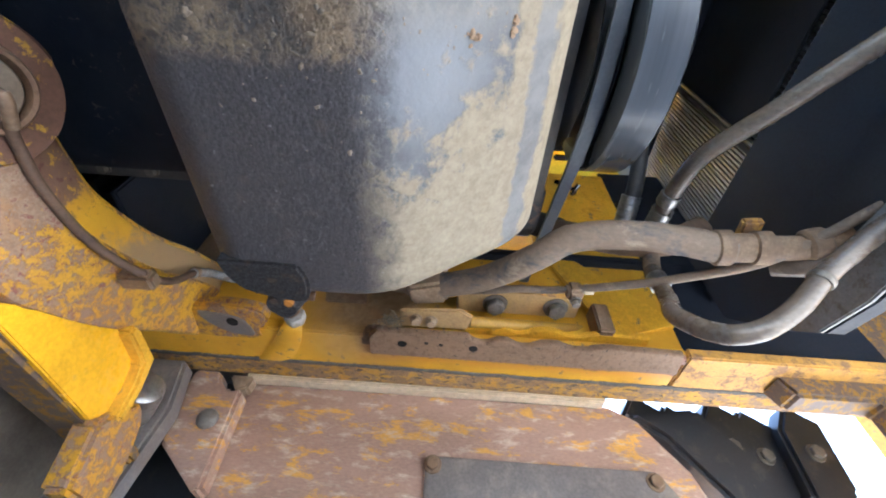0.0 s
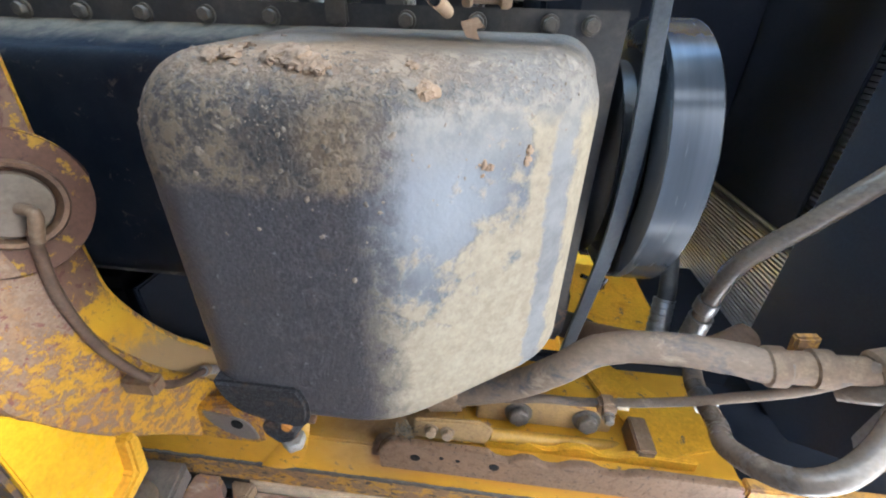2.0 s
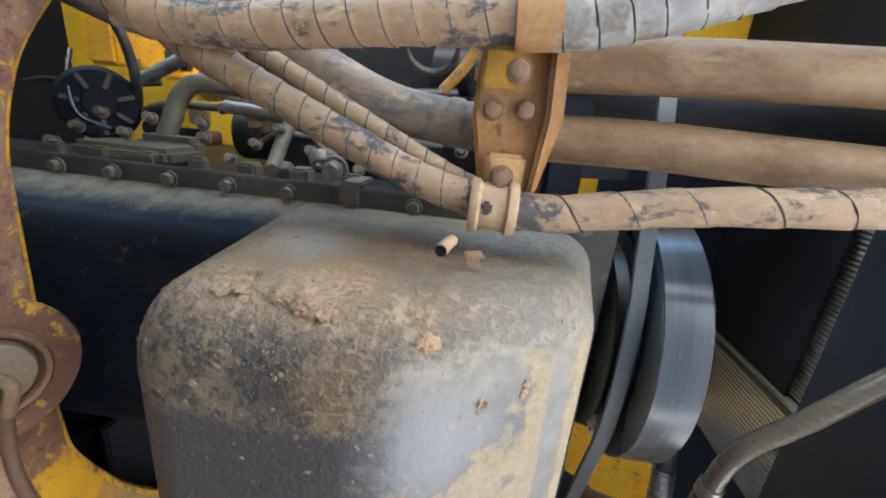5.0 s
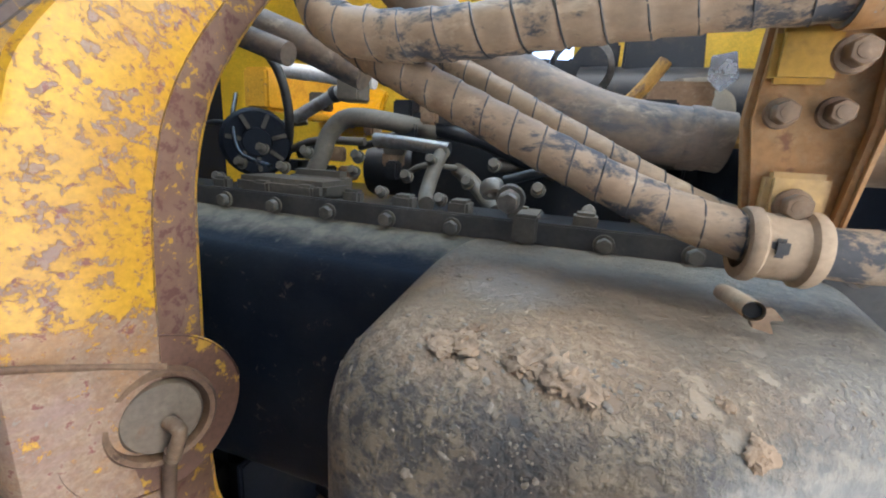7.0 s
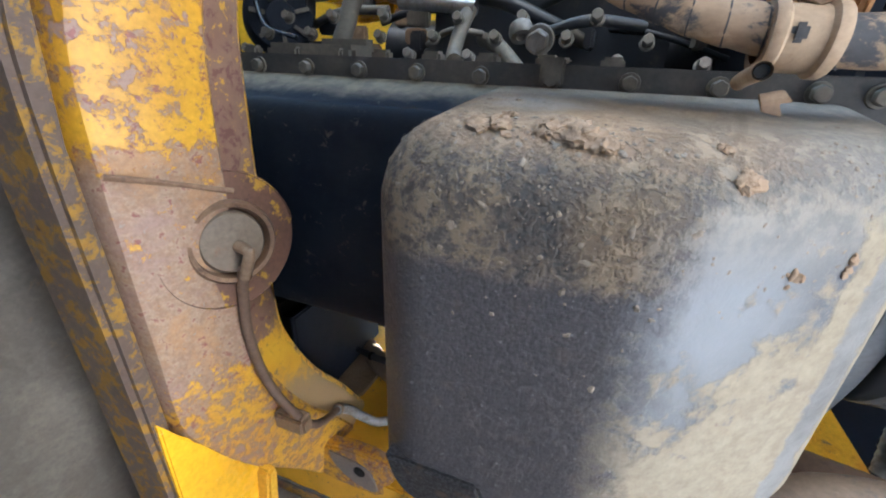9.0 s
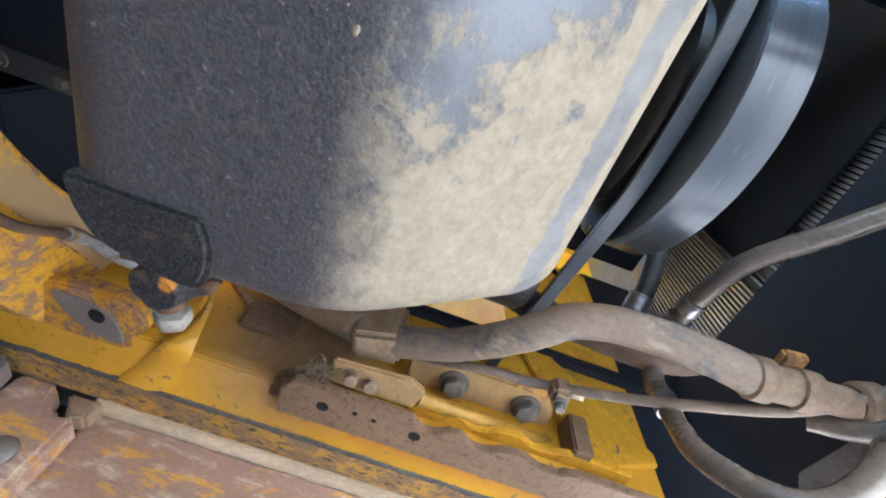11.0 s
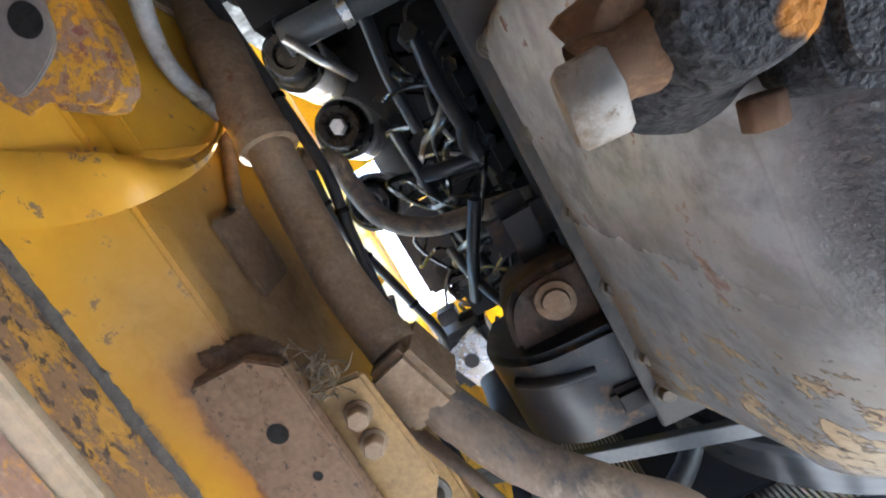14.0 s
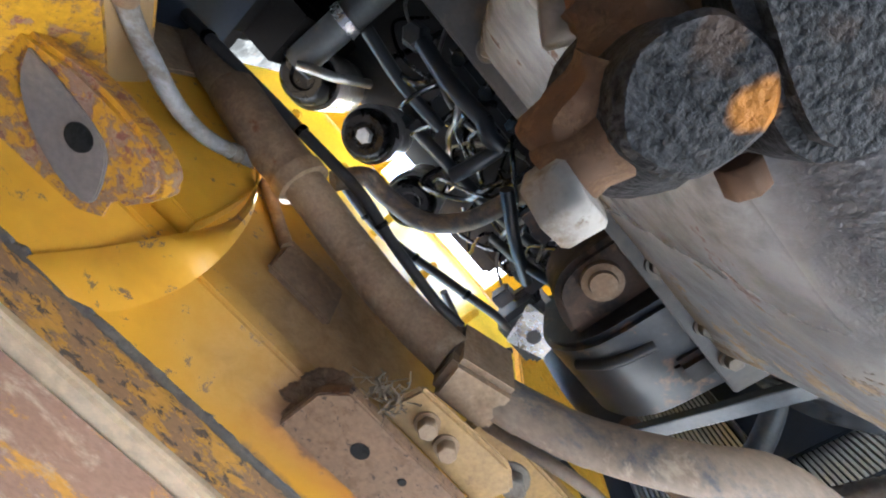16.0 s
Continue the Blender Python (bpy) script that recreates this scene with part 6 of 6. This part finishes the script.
part("foot", box(-0.146, -0.124, -0.016, 0.008, 0.8605, 0.866, 0.002), "dust_cast", brk)
part("fitting", hexbolt((-0.150, -0.030, 0.865), (0, 0.2, -1), 0.010, 0.014), "bolt", brk)
part("banjo", turned([(0.005, -0.006), (0.010, -0.006), (0.0115, 0), (0.010, 0.006), (0.005, 0.006)], (-0.168, -0.036, 0.868), (0.3, 0.8, -0.5), 20), "bolt", brk)
part("tube_end", tube([(-0.0155, -0.0055, 0.742), (-0.0165, -0.0080, 0.728), (-0.0175, -0.0103, 0.710), (-0.0184, -0.0121, 0.6945)], 0.0043, 18, caps=False), "tan_dust", brk, "open end of a cut metal tube")
# Black plug gives the shade inside the open tube.
part("bore", cyl((-0.0178, -0.0108, 0.7040), (-0.0183, -0.0119, 0.6960), 0.0033, 18), "void", brk, "black plug for the shade in the tube's bore")
part("torn_tab", slab([(-0.006, 0.000), (0.005, -0.003), (0.011, 0.003), (0.005, 0.004), (0.008, 0.011), (-0.002, 0.009)], 'z', 0.735, 0.7378, 0.0005), "brown", brk, "torn metal tab")
ups = thing("engine_upper_works", "dark pipes and manifolds along the upper near engine side", "engine")
part("exhaust_manifold", tube([(-0.50, -0.02, 1.28), (-0.2, -0.02, 1.28), (0.10, -0.02, 1.30)], 0.055, 20), "engine_black", ups)
part("air_pipe", tube([(-0.12, -0.17, 1.34), (0.10, -0.16, 1.30), (0.35, -0.14, 1.25), (0.60, -0.14, 1.22)], 0.055, 20), "engine_black", ups, "wide black air pipe")
part("turbo", turned([(0.02, 0), (0.06, 0.01), (0.07, 0.04), (0.06, 0.08), (0.03, 0.1)], (0.0, -0.13, 1.22), (1, 0.2, 0.3), 24), "dust_cast", ups, "dusty turbo housing")
part("heat_plate", box(-0.36, -0.02, -0.12, 0.05, 1.13, 1.14, 0.003), "engine_black", ups)
part("front_plate", box(0.06, 0.10, -0.12, 0.03, 0.90, 1.35, 0.006), "black_paint", ups)
part("yellow_link", box(0.0, 0.05, -0.10, -0.085, 0.97, 1.10, 0.004), "orange_rust", ups, "ochre strut")
rnd = random.Random(11)
for k in range(16):
    a = Vector((rnd.uniform(-0.60, 0.05), rnd.uniform(-0.10, 0.03), rnd.uniform(0.98, 1.20)))
    b = a + Vector((rnd.uniform(-0.2, 0.2), rnd.uniform(-0.05, 0.05), rnd.uniform(-0.02, 0.12)))
    part("pipe", tube([a, a.lerp(b, 0.5) + Vector((0, -0.01, -0.015)), b], rnd.choice((0.004, 0.006, 0.010)), 10), rnd.choice(("dust_cast", "engine_black", "engine_black", "dust_cast")), ups, "thin engine pipe")
nb = thing("hood_hinge_bracket", "yellow hood bracket and links above the near engine side", "bracket")
part("post", box(-0.76, -0.70, -0.20, -0.12, 1.20, 1.50, 0.006), "yellow", nb, "dull yellow post")
part("arm", slab([(-0.66, -0.10), (-0.60, -0.205), (-0.49, -0.17), (-0.52, -0.08), (-0.60, -0.07)], 'z', 1.30, 1.32, 0.005), "bright_yellow", nb, "bright yellow bracket arm")
part("web", slab([(-0.655, 1.25), (-0.50, 1.24), (-0.49, 1.30), (-0.65, 1.30)], 'y', -0.12, -0.105, 0.004), "bright_yellow", nb)
part("cross_tube", tube([(-0.62, -0.185, 1.15), (-0.53, -0.176, 1.15), (-0.44, -0.168, 1.155)], 0.013, 16), "filter_can", nb, "pale grey tube")
link = part("link", tube([(-0.559, -0.101, 1.10), (-0.50, -0.13, 1.10), (-0.464, -0.148, 1.10)], 0.010, 14), "pale_tape", nb, "pale link rod")
part("band", tube([(-0.485, -0.138, 1.10), (-0.476, -0.142, 1.10)], 0.0125, 16), "rubber", link, "dark band")
hose("coolant_line", [(-0.60, -0.21, 1.08), (-0.565, -0.19, 1.05), (-0.540, -0.16, 1.045), (-0.532, -0.12, 1.05), (-0.534, -0.085, 1.055), (-0.55, -0.05, 1.07)], 0.007, "rubber", "thin black coolant line")
hose("coolant_line", [(-0.62, -0.13, 1.04), (-0.60, -0.09, 1.01), (-0.565, -0.045, 0.985), (-0.50, -0.03, 0.97)], 0.0035, "pipe_steel", "braided thin line under the alternator")
hose("breather_hose", [(-0.70, -0.235, 1.00), (-0.58, -0.228, 0.98), (-0.46, -0.19, 0.97), (-0.36, -0.15, 0.98)], 0.020, "dust_hose", "dusty breather hose crossing above")
hose("breather_hose", [(-0.70, -0.205, 0.96), (-0.56, -0.20, 0.94), (-0.44, -0.165, 0.94)], 0.014, "dust_hose", "thin dusty breather hose")
top = thing("turbo_group", "grimy turbo, rusty shields and pipes above the hoses", "engine")
part("shield", slab([(-0.43, -0.30), (-0.33, -0.335), (-0.25, -0.285), (-0.23, -0.238), (-0.14, -0.232), (-0.12, -0.262), (-0.06, -0.26), (-0.06, 0.0), (-0.43, 0.02)], 'z', 1.32, 1.335, 0.004), "engine_black", top, "black heat shield")
part("shield_front", slab([(-0.055, -0.30), (0.06, -0.29), (0.07, -0.205), (0.27, -0.19), (0.27, 0.0), (-0.055, 0.02)], 'z', 1.30, 1.315, 0.004), "engine_black", top, "black front heat shield")
part("rust_block", box(-0.035, 0.045, -0.165, -0.105, 1.10, 1.17, 0.006), "rust_bolt", top, "rusty block")
part("ochre_strut", tube([(-0.066, -0.118, 1.0), (-0.045, -0.142, 1.0), (-0.028, -0.168, 1.0)], 0.007, 8), "orange_rust", top, "ochre strut")
part("dark_ring", turned([(0.040, 0), (0.048, 0.004), (0.048, 0.018), (0.040, 0.02)], (-0.118, -0.20, 1.21), (0.1, 0.5, -1), 32), "steel", top, "grey clamp ring")
part("dark_pipe", tube([(-0.05, -0.235, 0.95), (0.03, -0.215, 0.955), (0.12, -0.20, 0.96)], 0.026, 18), "engine_black", top, "wide black pipe")
part("bare_tab", slab([(0.03, -0.19), (0.055, -0.195), (0.062, -0.165), (0.045, -0.15), (0.03, -0.165)], 'z', 1.085, 1.088, 0.001), "alu", top, "torn bright foil tab")
rnd = random.Random(29)
for k in range(40):
    x, y, z = rnd.uniform(-0.62, 0.06), rnd.uniform(-0.16, -0.02), rnd.uniform(1.0, 1.24)
    w = rnd.uniform(0.012, 0.045)
    part("fitting", box(x, x + w, y, y + rnd.uniform(0.012, 0.035), z, z + rnd.uniform(0.010, 0.05), 0.003), rnd.choice(("engine_black", "engine_black", "engine_black", "dust_cast", "rust_bolt", "brown")), top)
for k in range(22):
    x = -0.55 + k * 0.026
    part("stud", hexbolt((x, -0.012 - 0.02 * (k % 3), 0.935 + 0.012 * (k % 4)), (0, -0.4, -1), 0.006, 0.010), "dust_cast" if k % 3 else "bolt", top)
tangle = thing("fuel_line_tangle", "tangle of thin dark fuel lines and brackets beside the hood", "fuel lines")
rnd = random.Random(41)
for k in range(26):
    a = Vector((rnd.uniform(-0.05, 0.25), rnd.uniform(0.40, 0.50), rnd.uniform(1.18, 1.45)))
    b = a + Vector((rnd.uniform(-0.06, 0.06), rnd.uniform(0.0, 0.05), rnd.uniform(-0.04, 0.08)))
    c = b + Vector((rnd.uniform(-0.08, 0.08), rnd.uniform(-0.02, 0.05), rnd.uniform(-0.02, 0.08)))
    part("line", tube([a, b, c, c + Vector((rnd.uniform(-0.05, 0.05), rnd.uniform(-0.06, 0.0), rnd.uniform(0.0, 0.06)))], rnd.choice((0.003, 0.0035, 0.005)), 8, 0.012), "pipe_steel" if k % 3 else "rubber", tangle)
for k in range(16):
    x, y, z = rnd.uniform(-0.05, 0.24), rnd.uniform(0.38, 0.50), rnd.uniform(1.16, 1.34)
    part("fitting", box(x, x + rnd.uniform(0.015, 0.045), y, y + rnd.uniform(0.01, 0.035), z, z + rnd.uniform(0.01, 0.04), 0.003), rnd.choice(("engine_black", "pipe_steel", "rubber")), tangle)
